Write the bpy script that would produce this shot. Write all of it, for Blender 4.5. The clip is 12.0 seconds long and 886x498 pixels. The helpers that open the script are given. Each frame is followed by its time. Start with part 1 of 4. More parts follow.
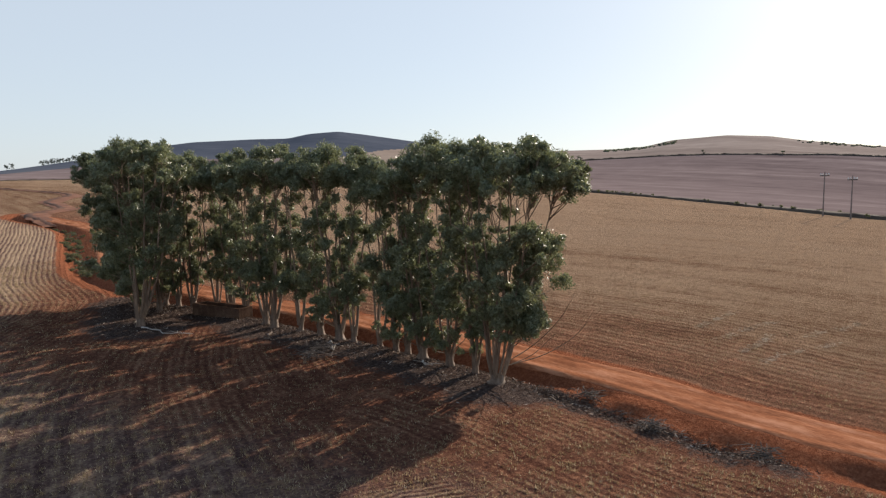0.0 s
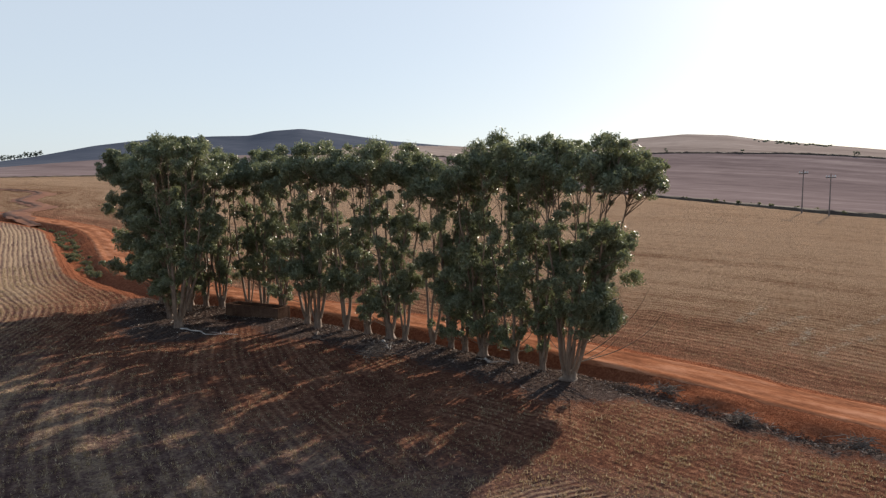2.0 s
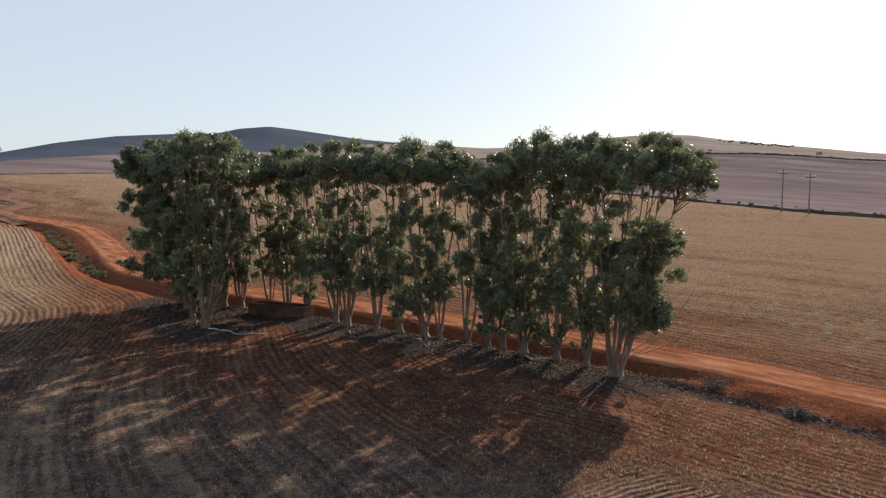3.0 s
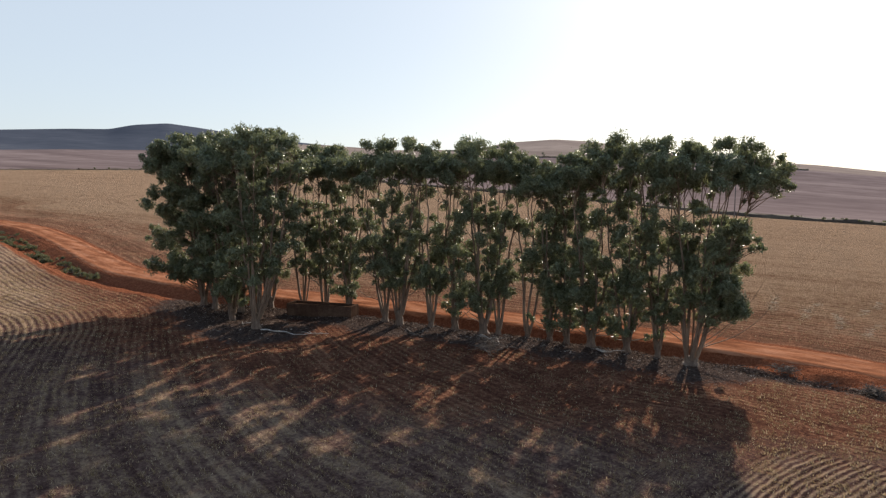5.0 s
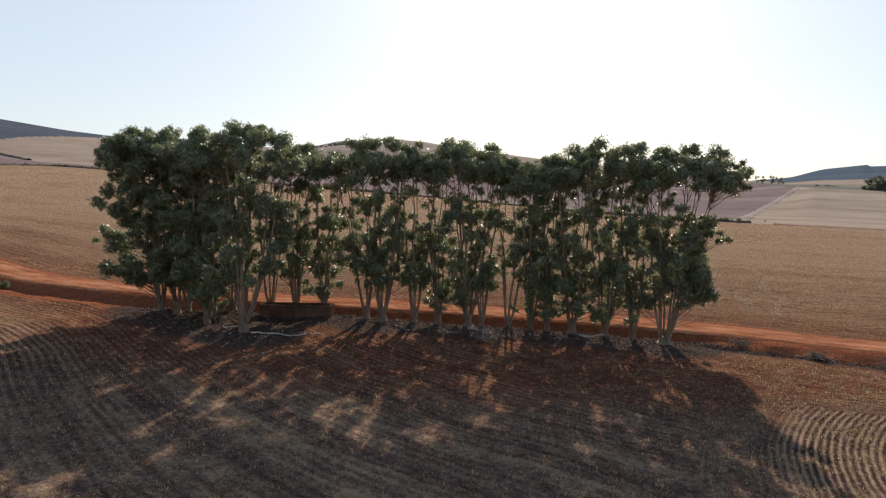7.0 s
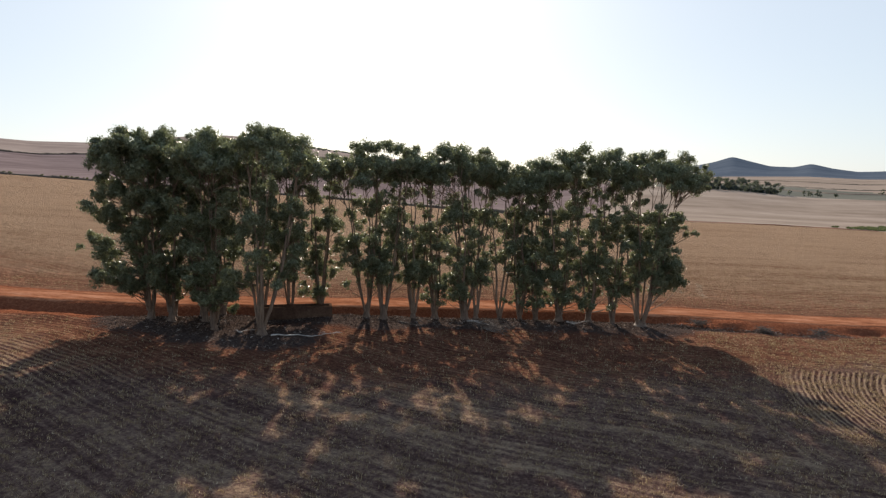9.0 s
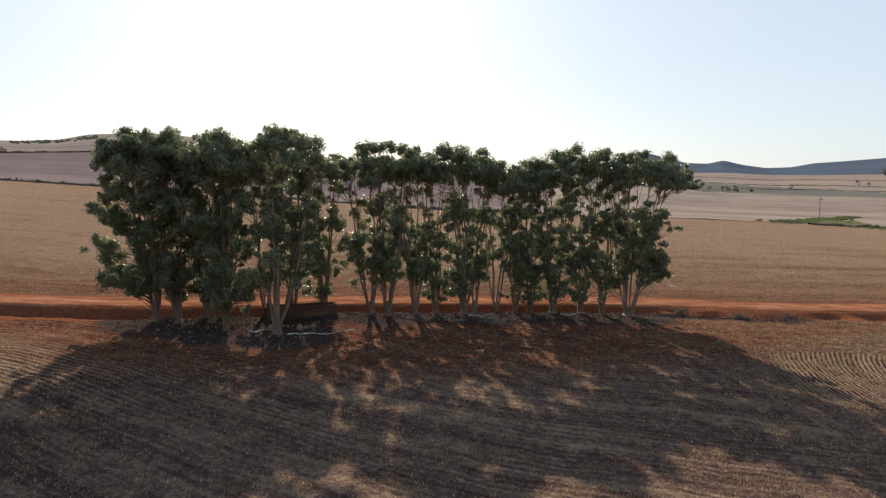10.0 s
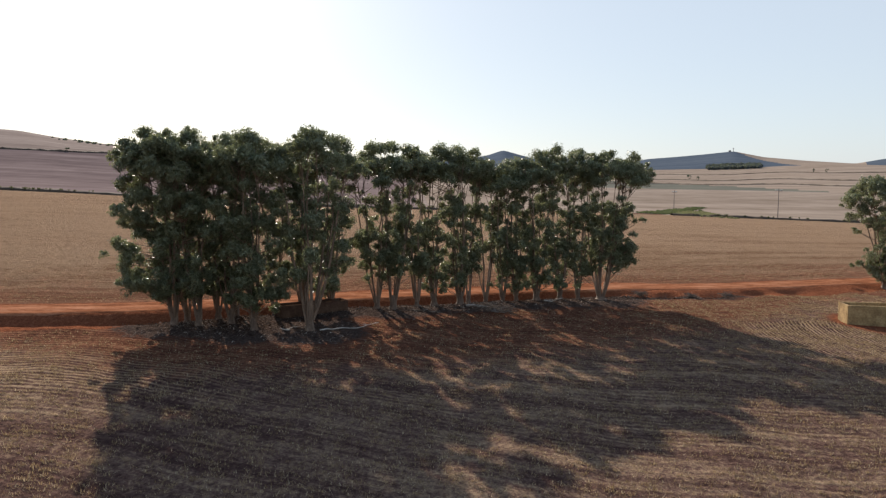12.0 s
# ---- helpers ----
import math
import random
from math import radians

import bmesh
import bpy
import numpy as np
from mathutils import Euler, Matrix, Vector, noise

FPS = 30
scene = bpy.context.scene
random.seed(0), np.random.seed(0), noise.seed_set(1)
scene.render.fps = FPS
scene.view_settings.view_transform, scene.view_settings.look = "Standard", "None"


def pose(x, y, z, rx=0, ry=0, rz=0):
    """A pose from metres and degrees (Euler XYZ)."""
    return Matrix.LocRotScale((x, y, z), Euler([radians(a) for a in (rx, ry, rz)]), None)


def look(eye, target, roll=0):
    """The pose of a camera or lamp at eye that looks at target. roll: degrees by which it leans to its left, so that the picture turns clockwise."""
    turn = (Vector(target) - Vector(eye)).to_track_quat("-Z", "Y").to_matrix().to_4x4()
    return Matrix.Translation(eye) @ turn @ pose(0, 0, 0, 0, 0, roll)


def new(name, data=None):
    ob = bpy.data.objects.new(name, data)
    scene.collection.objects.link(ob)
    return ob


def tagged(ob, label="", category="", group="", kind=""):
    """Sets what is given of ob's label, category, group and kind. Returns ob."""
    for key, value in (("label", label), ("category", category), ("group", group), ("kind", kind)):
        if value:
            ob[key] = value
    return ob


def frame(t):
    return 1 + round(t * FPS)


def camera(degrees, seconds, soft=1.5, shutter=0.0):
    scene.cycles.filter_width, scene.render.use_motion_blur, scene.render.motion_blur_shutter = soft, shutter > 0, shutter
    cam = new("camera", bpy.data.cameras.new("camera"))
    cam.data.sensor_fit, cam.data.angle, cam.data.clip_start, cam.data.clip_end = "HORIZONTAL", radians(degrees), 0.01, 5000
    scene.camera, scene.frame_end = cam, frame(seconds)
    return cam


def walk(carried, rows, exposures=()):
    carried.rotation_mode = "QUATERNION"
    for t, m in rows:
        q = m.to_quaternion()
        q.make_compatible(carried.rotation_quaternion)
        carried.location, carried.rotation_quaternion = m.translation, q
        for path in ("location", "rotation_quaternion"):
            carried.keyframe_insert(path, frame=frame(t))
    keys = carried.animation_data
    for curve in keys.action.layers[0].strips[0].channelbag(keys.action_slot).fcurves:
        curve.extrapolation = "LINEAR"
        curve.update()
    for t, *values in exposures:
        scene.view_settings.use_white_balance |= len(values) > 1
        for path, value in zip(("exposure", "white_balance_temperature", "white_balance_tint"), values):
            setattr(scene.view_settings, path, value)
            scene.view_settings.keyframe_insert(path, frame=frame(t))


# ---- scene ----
cam = camera(65.7, 12.0, soft=1.3)
METRES, EYE, TILT, LEAN, TURN = 66.0, 13.0, 3.0, 0.6, -42.3
ROWS = [
    (0.0, 0.0, 0.0, 0.0, 0.07, -8.04, -0.5),
    (0.5, -0.0184, 0.0007, 0.0, -0.39, -8.07, -0.52),
    (1.0, -0.0401, 0.0022, -0.0002, -0.87, -8.1, -0.54),
    (1.5, -0.0684, 0.0038, -0.001, -2.05, -8.14, -0.6),
    (2.0, -0.0988, 0.0057, -0.0018, -3.26, -8.18, -0.67),
    (2.5, -0.1351, 0.008, -0.0026, -4.57, -8.21, -0.82),
    (3.0, -0.1708, 0.0105, -0.0035, -5.97, -8.24, -0.93),
    (3.5, -0.2124, 0.0139, -0.0049, -7.6, -8.24, -1.12),
    (5.5, -0.3866, 0.0372, -0.0126, -17.42, -7.74, -2.2),
    (6.0, -0.4293, 0.0458, -0.0141, -21.19, -7.65, -2.45),
    (6.5, -0.4763, 0.0572, -0.0152, -25.29, -7.5, -2.67),
    (7.0, -0.5195, 0.0694, -0.0162, -28.74, -7.37, -2.81),
    (9.0, -0.6968, 0.1427, -0.0205, -42.24, -6.82, -3.12),
    (9.5, -0.7363, 0.1638, -0.0217, -45.15, -6.77, -3.0),
    (10.0, -0.7782, 0.1888, -0.0225, -48.36, -6.7, -2.89),
    (10.5, -0.8157, 0.214, -0.0239, -51.37, -6.64, -2.77),
    (11.0, -0.8546, 0.2433, -0.0253, -54.5, -6.59, -2.7),
    (11.5, -0.889, 0.2727, -0.0264, -57.34, -6.52, -2.67),
    (12.0, -0.9247, 0.3069, -0.0278, -60.38, -6.43, -2.65),
]
walk(cam, [(t, pose(0, 0, EYE, TILT, LEAN, TURN) @ pose(METRES * x, METRES * y, METRES * z, 90 + pitch, roll, yaw)) for t, x, y, z, yaw, pitch, roll in ROWS],
     exposures=[(0.0, 0.47), (12.0, 0.47)])

# ---------------------------------------------------------------- world, sun
SUN_AZ, SUN_EL = 80.0, 24.8
world = bpy.data.worlds.new("hazy_sky")
scene.world = world
world.use_nodes = True
wn, wl = world.node_tree.nodes, world.node_tree.links
sky = wn.new("ShaderNodeTexSky")
sky.sky_type = "NISHITA"
sky.sun_disc = False
sky.sun_elevation, sky.sun_rotation = radians(SUN_EL), radians(SUN_AZ)
sky.altitude, sky.air_density, sky.dust_density, sky.ozone_density = 200, 1.0, 1.0, 2.0
wn["Background"].inputs["Strength"].default_value = 0.028
wl.new(sky.outputs[0], wn["Background"].inputs["Color"])
# a pale veil of dry-season haze over the whole sky
veil = wn.new("ShaderNodeBackground")
# haze lies thick along the horizon and thins towards the zenith
aim = wn.new("ShaderNodeTexCoord")
up = wn.new("ShaderNodeSeparateXYZ")
wl.new(aim.outputs["Generated"], up.inputs[0])
thin = wn.new("ShaderNodeMapRange")
thin.interpolation_type = "SMOOTHSTEP"
for key, v in zip(("From Min", "From Max", "To Min", "To Max"), (0.28, 0.90, 0.45, 0.34)):
    thin.inputs[key].default_value = v
wl.new(up.outputs[2], thin.inputs["Value"])
wl.new(thin.outputs[0], veil.inputs["Strength"])
# white towards the horizon, blue overhead
tint = wn.new("ShaderNodeValToRGB")
for stop, at, tone in zip(tint.color_ramp.elements, (0.30, 0.75), ((0.82, 0.905, 1.0, 1), (0.42, 0.66, 1.0, 1))):
    stop.position, stop.color = at, tone
wl.new(up.outputs[2], tint.inputs[0])
wl.new(tint.outputs[0], veil.inputs["Color"])
both = wn.new("ShaderNodeAddShader")
wl.new(wn["Background"].outputs[0], both.inputs[0])
wl.new(veil.outputs[0], both.inputs[1])
wl.new(both.outputs[0], wn["World Output"].inputs["Surface"])
sun_data = bpy.data.lights.new("sun", "SUN")
sun_data.energy, sun_data.angle, sun_data.color = 5.0, radians(0.6), (1.0, 0.885, 0.745)
sun = new("sun", sun_data)
toward_sun = Vector((math.sin(radians(SUN_AZ)) * math.cos(radians(SUN_EL)),
                     math.cos(radians(SUN_AZ)) * math.cos(radians(SUN_EL)), math.sin(radians(SUN_EL))))
sun.matrix_world = look(toward_sun * 200, (0, 0, 0))


# ---------------------------------------------------------------- materials
def ramp(nodes, stops):
    r = nodes.new("ShaderNodeValToRGB")
    while len(r.color_ramp.elements) < len(stops):
        r.color_ramp.elements.new(0.5)
    for e, (pos, col) in zip(r.color_ramp.elements, stops):
        e.position, e.color = pos, (*col, 1)
    return r


def noise_node(nt, scale, detail=4.0, rough=0.6, vector=None):
    n = nt.nodes.new("ShaderNodeTexNoise")
    n.inputs["Scale"].default_value, n.inputs["Detail"].default_value, n.inputs["Roughness"].default_value = scale, detail, rough
    if vector is not None:
        nt.links.new(vector, n.inputs["Vector"])
    return n


def math_node(nt, op, a, b=None, c=None):
    n = nt.nodes.new("ShaderNodeMath")
    n.operation = op
    for i, v in enumerate((a, b, c)):
        if v is None:
            continue
        if isinstance(v, (int, float)):
            n.inputs[i].default_value = v
        else:
            nt.links.new(v, n.inputs[i])
    return n.outputs[0]


def mix_col(nt, fac, a, b, mode="MIX"):
    n = nt.nodes.new("ShaderNodeMix")
    n.data_type, n.blend_type = "RGBA", mode
    for key, v in ((0, fac), (6, a), (7, b)):
        if isinstance(v, (int, float)):
            n.inputs[key].default_value = v
        elif isinstance(v, tuple):
            n.inputs[key].default_value = (*v, 1)
        else:
            nt.links.new(v, n.inputs[key])
    return n.outputs[2]


def base_mat(name, rough=0.9, spec=0.2):
    m = bpy.data.materials.new(name)
    m.use_nodes = True
    nt = m.node_tree
    b = nt.nodes["Principled BSDF"]
    b.inputs["Roughness"].default_value = rough
    b.inputs["Specular IOR Level"].default_value = spec
    return m, nt, b


def coords(nt):
    return nt.nodes.new("ShaderNodeTexCoord").outputs["Object"]


def bump(nt, b, height, strength, dist):
    n = nt.nodes.new("ShaderNodeBump")
    n.inputs["Strength"].default_value, n.inputs["Distance"].default_value = strength, dist
    nt.links.new(height, n.inputs["Height"])
    nt.links.new(n.outputs[0], b.inputs["Normal"])


def noise_mat(name, stops, scale, fine, rough=0.9, spec=0.2, bump_s=0.4, bump_d=0.05, stretch=None):
    """Colour from a coarse and a fine noise, relief from the fine one."""
    m, nt, b = base_mat(name, rough, spec)
    co = coords(nt)
    if stretch:
        mp = nt.nodes.new("ShaderNodeMapping")
        mp.inputs["Scale"].default_value = stretch
        nt.links.new(co, mp.inputs["Vector"])
        co = mp.outputs[0]
    n1, n2 = noise_node(nt, scale, 3, 0.55, co), noise_node(nt, fine, 5, 0.65, co)
    f = math_node(nt, "ADD", math_node(nt, "MULTIPLY", n1.outputs[0], 0.6), math_node(nt, "MULTIPLY", n2.outputs[0], 0.4))
    r = ramp(nt.nodes, stops)
    nt.links.new(f, r.inputs[0])
    nt.links.new(r.outputs[0], b.inputs["Base Color"])
    bump(nt, b, n2.outputs[0], bump_s, bump_d)
    return m


def attr(nt, name):
    a = nt.nodes.new("ShaderNodeAttribute")
    a.attribute_name = name
    return a.outputs["Fac"]


def field_mat():
    """Harvested wheat stubble in drilled rows over red soil, bare soil by the road, leaf litter and painted shade under
    the trees.
    """
    m, nt, b = base_mat("stubble_field", 1.0, 0.0)
    co = coords(nt)
    big, mid, fine = noise_node(nt, 0.035, 3, 0.5, co), noise_node(nt, 0.45, 4, 0.6, co), noise_node(nt, 7.0, 5, 0.7, co)
    rows = attr(nt, "rowc")
    wob = math_node(nt, "ADD", rows, math_node(nt, "MULTIPLY", mid.outputs[0], 0.35))
    # drilled rows about 0.5 m apart and header passes about 9 m apart
    wave = math_node(nt, "COSINE", math_node(nt, "MULTIPLY", wob, 2 * math.pi / 0.5))
    swath = math_node(nt, "SINE", math_node(nt, "MULTIPLY", wob, 2 * math.pi / 4.4))
    comb = nt.nodes.new("ShaderNodeCombineXYZ")
    sep = nt.nodes.new("ShaderNodeSeparateXYZ")
    nt.links.new(co, sep.inputs[0])
    nt.links.new(math_node(nt, "MULTIPLY", rows, 1.6), comb.inputs[0])
    nt.links.new(math_node(nt, "MULTIPLY", sep.outputs[1], 0.09), comb.inputs[1])
    streak = noise_node(nt, 1.0, 5, 0.68, comb.outputs[0])
    comb3 = nt.nodes.new("ShaderNodeCombineXYZ")
    nt.links.new(math_node(nt, "MULTIPLY", rows, 0.75), comb3.inputs[0])
    nt.links.new(math_node(nt, "MULTIPLY", sep.outputs[1], 0.035), comb3.inputs[1])
    swaths = noise_node(nt, 1.0, 3, 0.6, comb3.outputs[0])
    calm = math_node(nt, "SUBTRACT", 1.0, math_node(nt, "MULTIPLY", attr(nt, "calm"), 0.95))
    wave = math_node(nt, "MULTIPLY", wave, calm)
    # the drilling shows in some places and is trodden or thin in others
    seen = nt.nodes.new("ShaderNodeMapRange")
    for key, v in zip(("From Min", "From Max", "To Min", "To Max"), (0.36, 0.60, 0.15, 1.0)):
        seen.inputs[key].default_value = v
    nt.links.new(noise_node(nt, 0.16, 4, 0.65, co).outputs[0], seen.inputs["Value"])
    # single rows are thick, thin or missing
    wave = math_node(nt, "MULTIPLY", wave, math_node(nt, "MULTIPLY", streak.outputs[0], 1.9))
    wave_all = wave
    drill = attr(nt, "drill")
    wave = math_node(nt, "MULTIPLY", wave_all, math_node(nt, "MAXIMUM", seen.outputs[0], math_node(nt, "MINIMUM", drill, 1.3)))
    f = math_node(nt, "MULTIPLY", wave, math_node(nt, "ADD", 0.02, math_node(nt, "MULTIPLY", drill, 0.13)))
    tuft = noise_node(nt, 0.95, 3, 0.7, co)
    clod = noise_node(nt, 3.4, 5, 0.8, co)
    f = math_node(nt, "ADD", f, math_node(nt, "MULTIPLY", math_node(nt, "ADD", math_node(nt, "MULTIPLY", math_node(nt, "SUBTRACT", clod.outputs[0], 0.5), 0.65), math_node(nt, "MULTIPLY", math_node(nt, "SUBTRACT", tuft.outputs[0], 0.5), 0.35)), 1.0))
    f = math_node(nt, "ADD", f, math_node(nt, "MULTIPLY", math_node(nt, "MULTIPLY", swath, calm), 0.035))
    lines = math_node(nt, "ADD", math_node(nt, "MULTIPLY", math_node(nt, "SUBTRACT", streak.outputs[0], 0.5), 0.55), math_node(nt, "MULTIPLY", math_node(nt, "SUBTRACT", swaths.outputs[0], 0.5), 0.24))
    f = math_node(nt, "ADD", f, math_node(nt, "ADD", math_node(nt, "ADD", lines, 0.185), math_node(nt, "MULTIPLY", mid.outputs[0], 0.22)))
    f = math_node(nt, "ADD", f, math_node(nt, "MULTIPLY", fine.outputs[0], 0.52))
    f = math_node(nt, "ADD", f, math_node(nt, "MULTIPLY", big.outputs[0], 0.25))
    # paler where straw is dense, and where the southern field lies in sun
    f = math_node(nt, "ADD", f, math_node(nt, "MULTIPLY", attr(nt, "thick_and_sunlit"), 0.17))
    near = ramp(nt.nodes, [(0.46, (0.059, 0.034, 0.030)), (0.61, (0.107, 0.061, 0.052)), (0.73, (0.184, 0.113, 0.090)), (0.92, (0.42, 0.292, 0.190))])
    nt.links.new(f, near.inputs[0])
    # beyond the road: long faint bands across the slope
    comb2 = nt.nodes.new("ShaderNodeCombineXYZ")
    nt.links.new(math_node(nt, "MULTIPLY", rows, 0.30), comb2.inputs[0])
    nt.links.new(math_node(nt, "MULTIPLY", sep.outputs[1], 0.022), comb2.inputs[1])
    band = noise_node(nt, 1.0, 5, 0.7, comb2.outputs[0])
    far = ramp(nt.nodes, [(0.42, (0.104, 0.051, 0.033)), (0.60, (0.186, 0.108, 0.066)), (0.80, (0.305, 0.202, 0.132))])
    nt.links.new(math_node(nt, "ADD", math_node(nt, "MULTIPLY", math_node(nt, "SUBTRACT", f, math_node(nt, "MULTIPLY", lines, math_node(nt, "ADD", 0.15, math_node(nt, "MULTIPLY", attr(nt, "calm"), 0.7)))), 0.95), math_node(nt, "ADD", math_node(nt, "SUBTRACT", math_node(nt, "MULTIPLY", band.outputs[0], 0.50), 0.23), math_node(nt, "MULTIPLY", attr(nt, "calm"), 0.14))), far.inputs[0])
    stub = mix_col(nt, attr(nt, "beyond"), near.outputs[0], far.outputs[0])
    soil = ramp(nt.nodes, [(0.31, (0.066, 0.029, 0.021)), (0.48, (0.165, 0.072, 0.046)), (0.64, (0.37, 0.195, 0.120))])
    nt.links.new(math_node(nt, "ADD", math_node(nt, "ADD", math_node(nt, "ADD", math_node(nt, "MULTIPLY", mid.outputs[0], 0.3), math_node(nt, "MULTIPLY", wave, 0.035)), math_node(nt, "ADD", math_node(nt, "MULTIPLY", clod.outputs[0], 0.60), math_node(nt, "MULTIPLY", lines, 0.55))), math_node(nt, "MULTIPLY", math_node(nt, "SUBTRACT", fine.outputs[0], 0.42), 0.35)), soil.inputs[0])
    ragged = math_node(nt, "MULTIPLY", math_node(nt, "SUBTRACT", math_node(nt, "ADD", math_node(nt, "MULTIPLY", mid.outputs[0], 0.6), math_node(nt, "MULTIPLY", clod.outputs[0], 0.9)), 0.75), 1.7)

    def mask(name, sharp=3.0):
        v = math_node(nt, "ADD", attr(nt, name), ragged)
        n = nt.nodes.new("ShaderNodeClamp")
        nt.links.new(math_node(nt, "ADD", math_node(nt, "MULTIPLY", math_node(nt, "SUBTRACT", v, 0.5), sharp), 0.5), n.inputs[0])
        return n.outputs[0]
    c = mix_col(nt, mask("bare", 1.6), stub, soil.outputs[0])
    red = ramp(nt.nodes, [(0.34, (0.145, 0.045, 0.025)), (0.50, (0.265, 0.092, 0.047)), (0.66, (0.40, 0.170, 0.095))])
    nt.links.new(math_node(nt, "ADD", math_node(nt, "MULTIPLY", clod.outputs[0], 0.55), math_node(nt, "MULTIPLY", fine.outputs[0], 0.45)), red.inputs[0])
    c = mix_col(nt, mask("red", 2.2), c, red.outputs[0])
    # litter browns, which also hold some of the shade under the crowns
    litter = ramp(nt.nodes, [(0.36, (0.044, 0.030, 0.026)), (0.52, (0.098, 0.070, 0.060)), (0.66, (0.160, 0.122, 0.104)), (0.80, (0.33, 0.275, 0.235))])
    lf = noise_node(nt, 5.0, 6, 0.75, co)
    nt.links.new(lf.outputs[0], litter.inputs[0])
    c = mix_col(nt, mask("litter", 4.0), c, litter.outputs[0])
    nt.links.new(c, b.inputs["Base Color"])
    h = math_node(nt, "ADD", math_node(nt, "MULTIPLY", wave, 0.20), math_node(nt, "ADD", math_node(nt, "MULTIPLY", fine.outputs[0], 1.2), math_node(nt, "MULTIPLY", clod.outputs[0], 1.6)))
    bump(nt, b, h, 1.0, 0.18)
    return m


def far_field_mat(name, stops, band=0.012, rough=0.95):
    """A distant field: broad bands across the slope and mottling."""
    m, nt, b = base_mat(name, rough, 0.0)
    co = coords(nt)
    mp = nt.nodes.new("ShaderNodeMapping")
    mp.inputs["Scale"].default_value = (band * 3, band * 0.25, band * 4)
    mp.inputs["Rotation"].default_value = (0, 0, radians(-15))
    nt.links.new(co, mp.inputs["Vector"])
    n1, n2 = noise_node(nt, 1.0, 5, 0.65, mp.outputs[0]), noise_node(nt, 0.05, 6, 0.7, co)
    f = math_node(nt, "ADD", math_node(nt, "MULTIPLY", n1.outputs[0], 0.6), math_node(nt, "MULTIPLY", n2.outputs[0], 0.4))
    r = ramp(nt.nodes, stops)
    nt.links.new(f, r.inputs[0])
    nt.links.new(r.outputs[0], b.inputs["Base Color"])
    return m


def leaf_mat(name, dark, light, gloss=0.48):
    m, nt, b = base_mat(name, gloss, 0.5)
    g = nt.nodes.new("ShaderNodeNewGeometry")
    n = noise_node(nt, 0.6, 2, 0.5, coords(nt))
    f = math_node(nt, "ADD", math_node(nt, "MULTIPLY", g.outputs["Random Per Island"], 0.55), math_node(nt, "MULTIPLY", n.outputs[0], 0.5))
    r = ramp(nt.nodes, [(0.15, dark), (0.85, light)])
    nt.links.new(f, r.inputs[0])
    nt.links.new(r.outputs[0], b.inputs["Base Color"])
    tr = nt.nodes.new("ShaderNodeBsdfTranslucent")
    nt.links.new(mix_col(nt, 0.5, r.outputs[0], (0.21, 0.235, 0.085)), tr.inputs[0])
    mx = nt.nodes.new("ShaderNodeMixShader")
    mx.inputs[0].default_value = 0.42
    out = nt.nodes["Material Output"]
    nt.links.new(b.outputs[0], mx.inputs[1])
    nt.links.new(tr.outputs[0], mx.inputs[2])
    nt.links.new(mx.outputs[0], out.inputs[0])
    return m


def island_mat(name, stops, rough=0.8, through_light=0.0):
    m, nt, b = base_mat(name, rough, 0.0)
    g = nt.nodes.new("ShaderNodeNewGeometry")
    r = ramp(nt.nodes, stops)
    nt.links.new(g.outputs["Random Per Island"], r.inputs[0])
    nt.links.new(r.outputs[0], b.inputs["Base Color"])
    if through_light:
        tr = nt.nodes.new("ShaderNodeBsdfTranslucent")
        nt.links.new(mix_col(nt, 0.5, r.outputs[0], (0.55, 0.40, 0.20)), tr.inputs[0])
        mx = nt.nodes.new("ShaderNodeMixShader")
        mx.inputs[0].default_value = through_light
        nt.links.new(b.outputs[0], mx.inputs[1])
        nt.links.new(tr.outputs[0], mx.inputs[2])
        nt.links.new(mx.outputs[0], nt.nodes["Material Output"].inputs[0])
    return m


M_FIELD = field_mat()
M_ROAD = noise_mat("red_dirt_road", [(0.36, (0.16, 0.060, 0.032)), (0.50, (0.30, 0.118, 0.060)), (0.64, (0.44, 0.205, 0.120))], 1.3, 9.0, 1.0, 0.0, 0.5, 0.04, (1.0, 0.25, 1.0))
# the mauve, pale and tan fields carry distance haze in their base colour
M_MAUVE = far_field_mat("haze_tinted_ploughed_field", [(0.35, (0.132, 0.096, 0.092)), (0.52, (0.200, 0.148, 0.140)), (0.68, (0.290, 0.222, 0.204))])
# haze blue mixed into the scrub's own colour
M_SCRUB = far_field_mat("haze_blued_scrub_hill", [(0.35, (0.062, 0.070, 0.090)), (0.55, (0.092, 0.099, 0.122)), (0.70, (0.135, 0.136, 0.146))], 0.004)
M_PALE = far_field_mat("haze_paled_hill_stubble", [(0.35, (0.205, 0.156, 0.134)), (0.52, (0.295, 0.230, 0.197)), (0.68, (0.395, 0.318, 0.275))], 0.006)
M_PATCH = far_field_mat("bleached_hill_stubble", [(0.35, (0.215, 0.158, 0.125)), (0.52, (0.305, 0.232, 0.184)), (0.68, (0.38, 0.295, 0.24))], 0.006)
M_TAN = far_field_mat("haze_paled_tan_stubble", [(0.35, (0.208, 0.157, 0.121)), (0.52, (0.300, 0.232, 0.184)), (0.68, (0.392, 0.314, 0.256))])
M_GREEN = far_field_mat("grey_green_fallow", [(0.35, (0.110, 0.108, 0.092)), (0.52, (0.155, 0.148, 0.122)), (0.68, (0.22, 0.200, 0.160))])
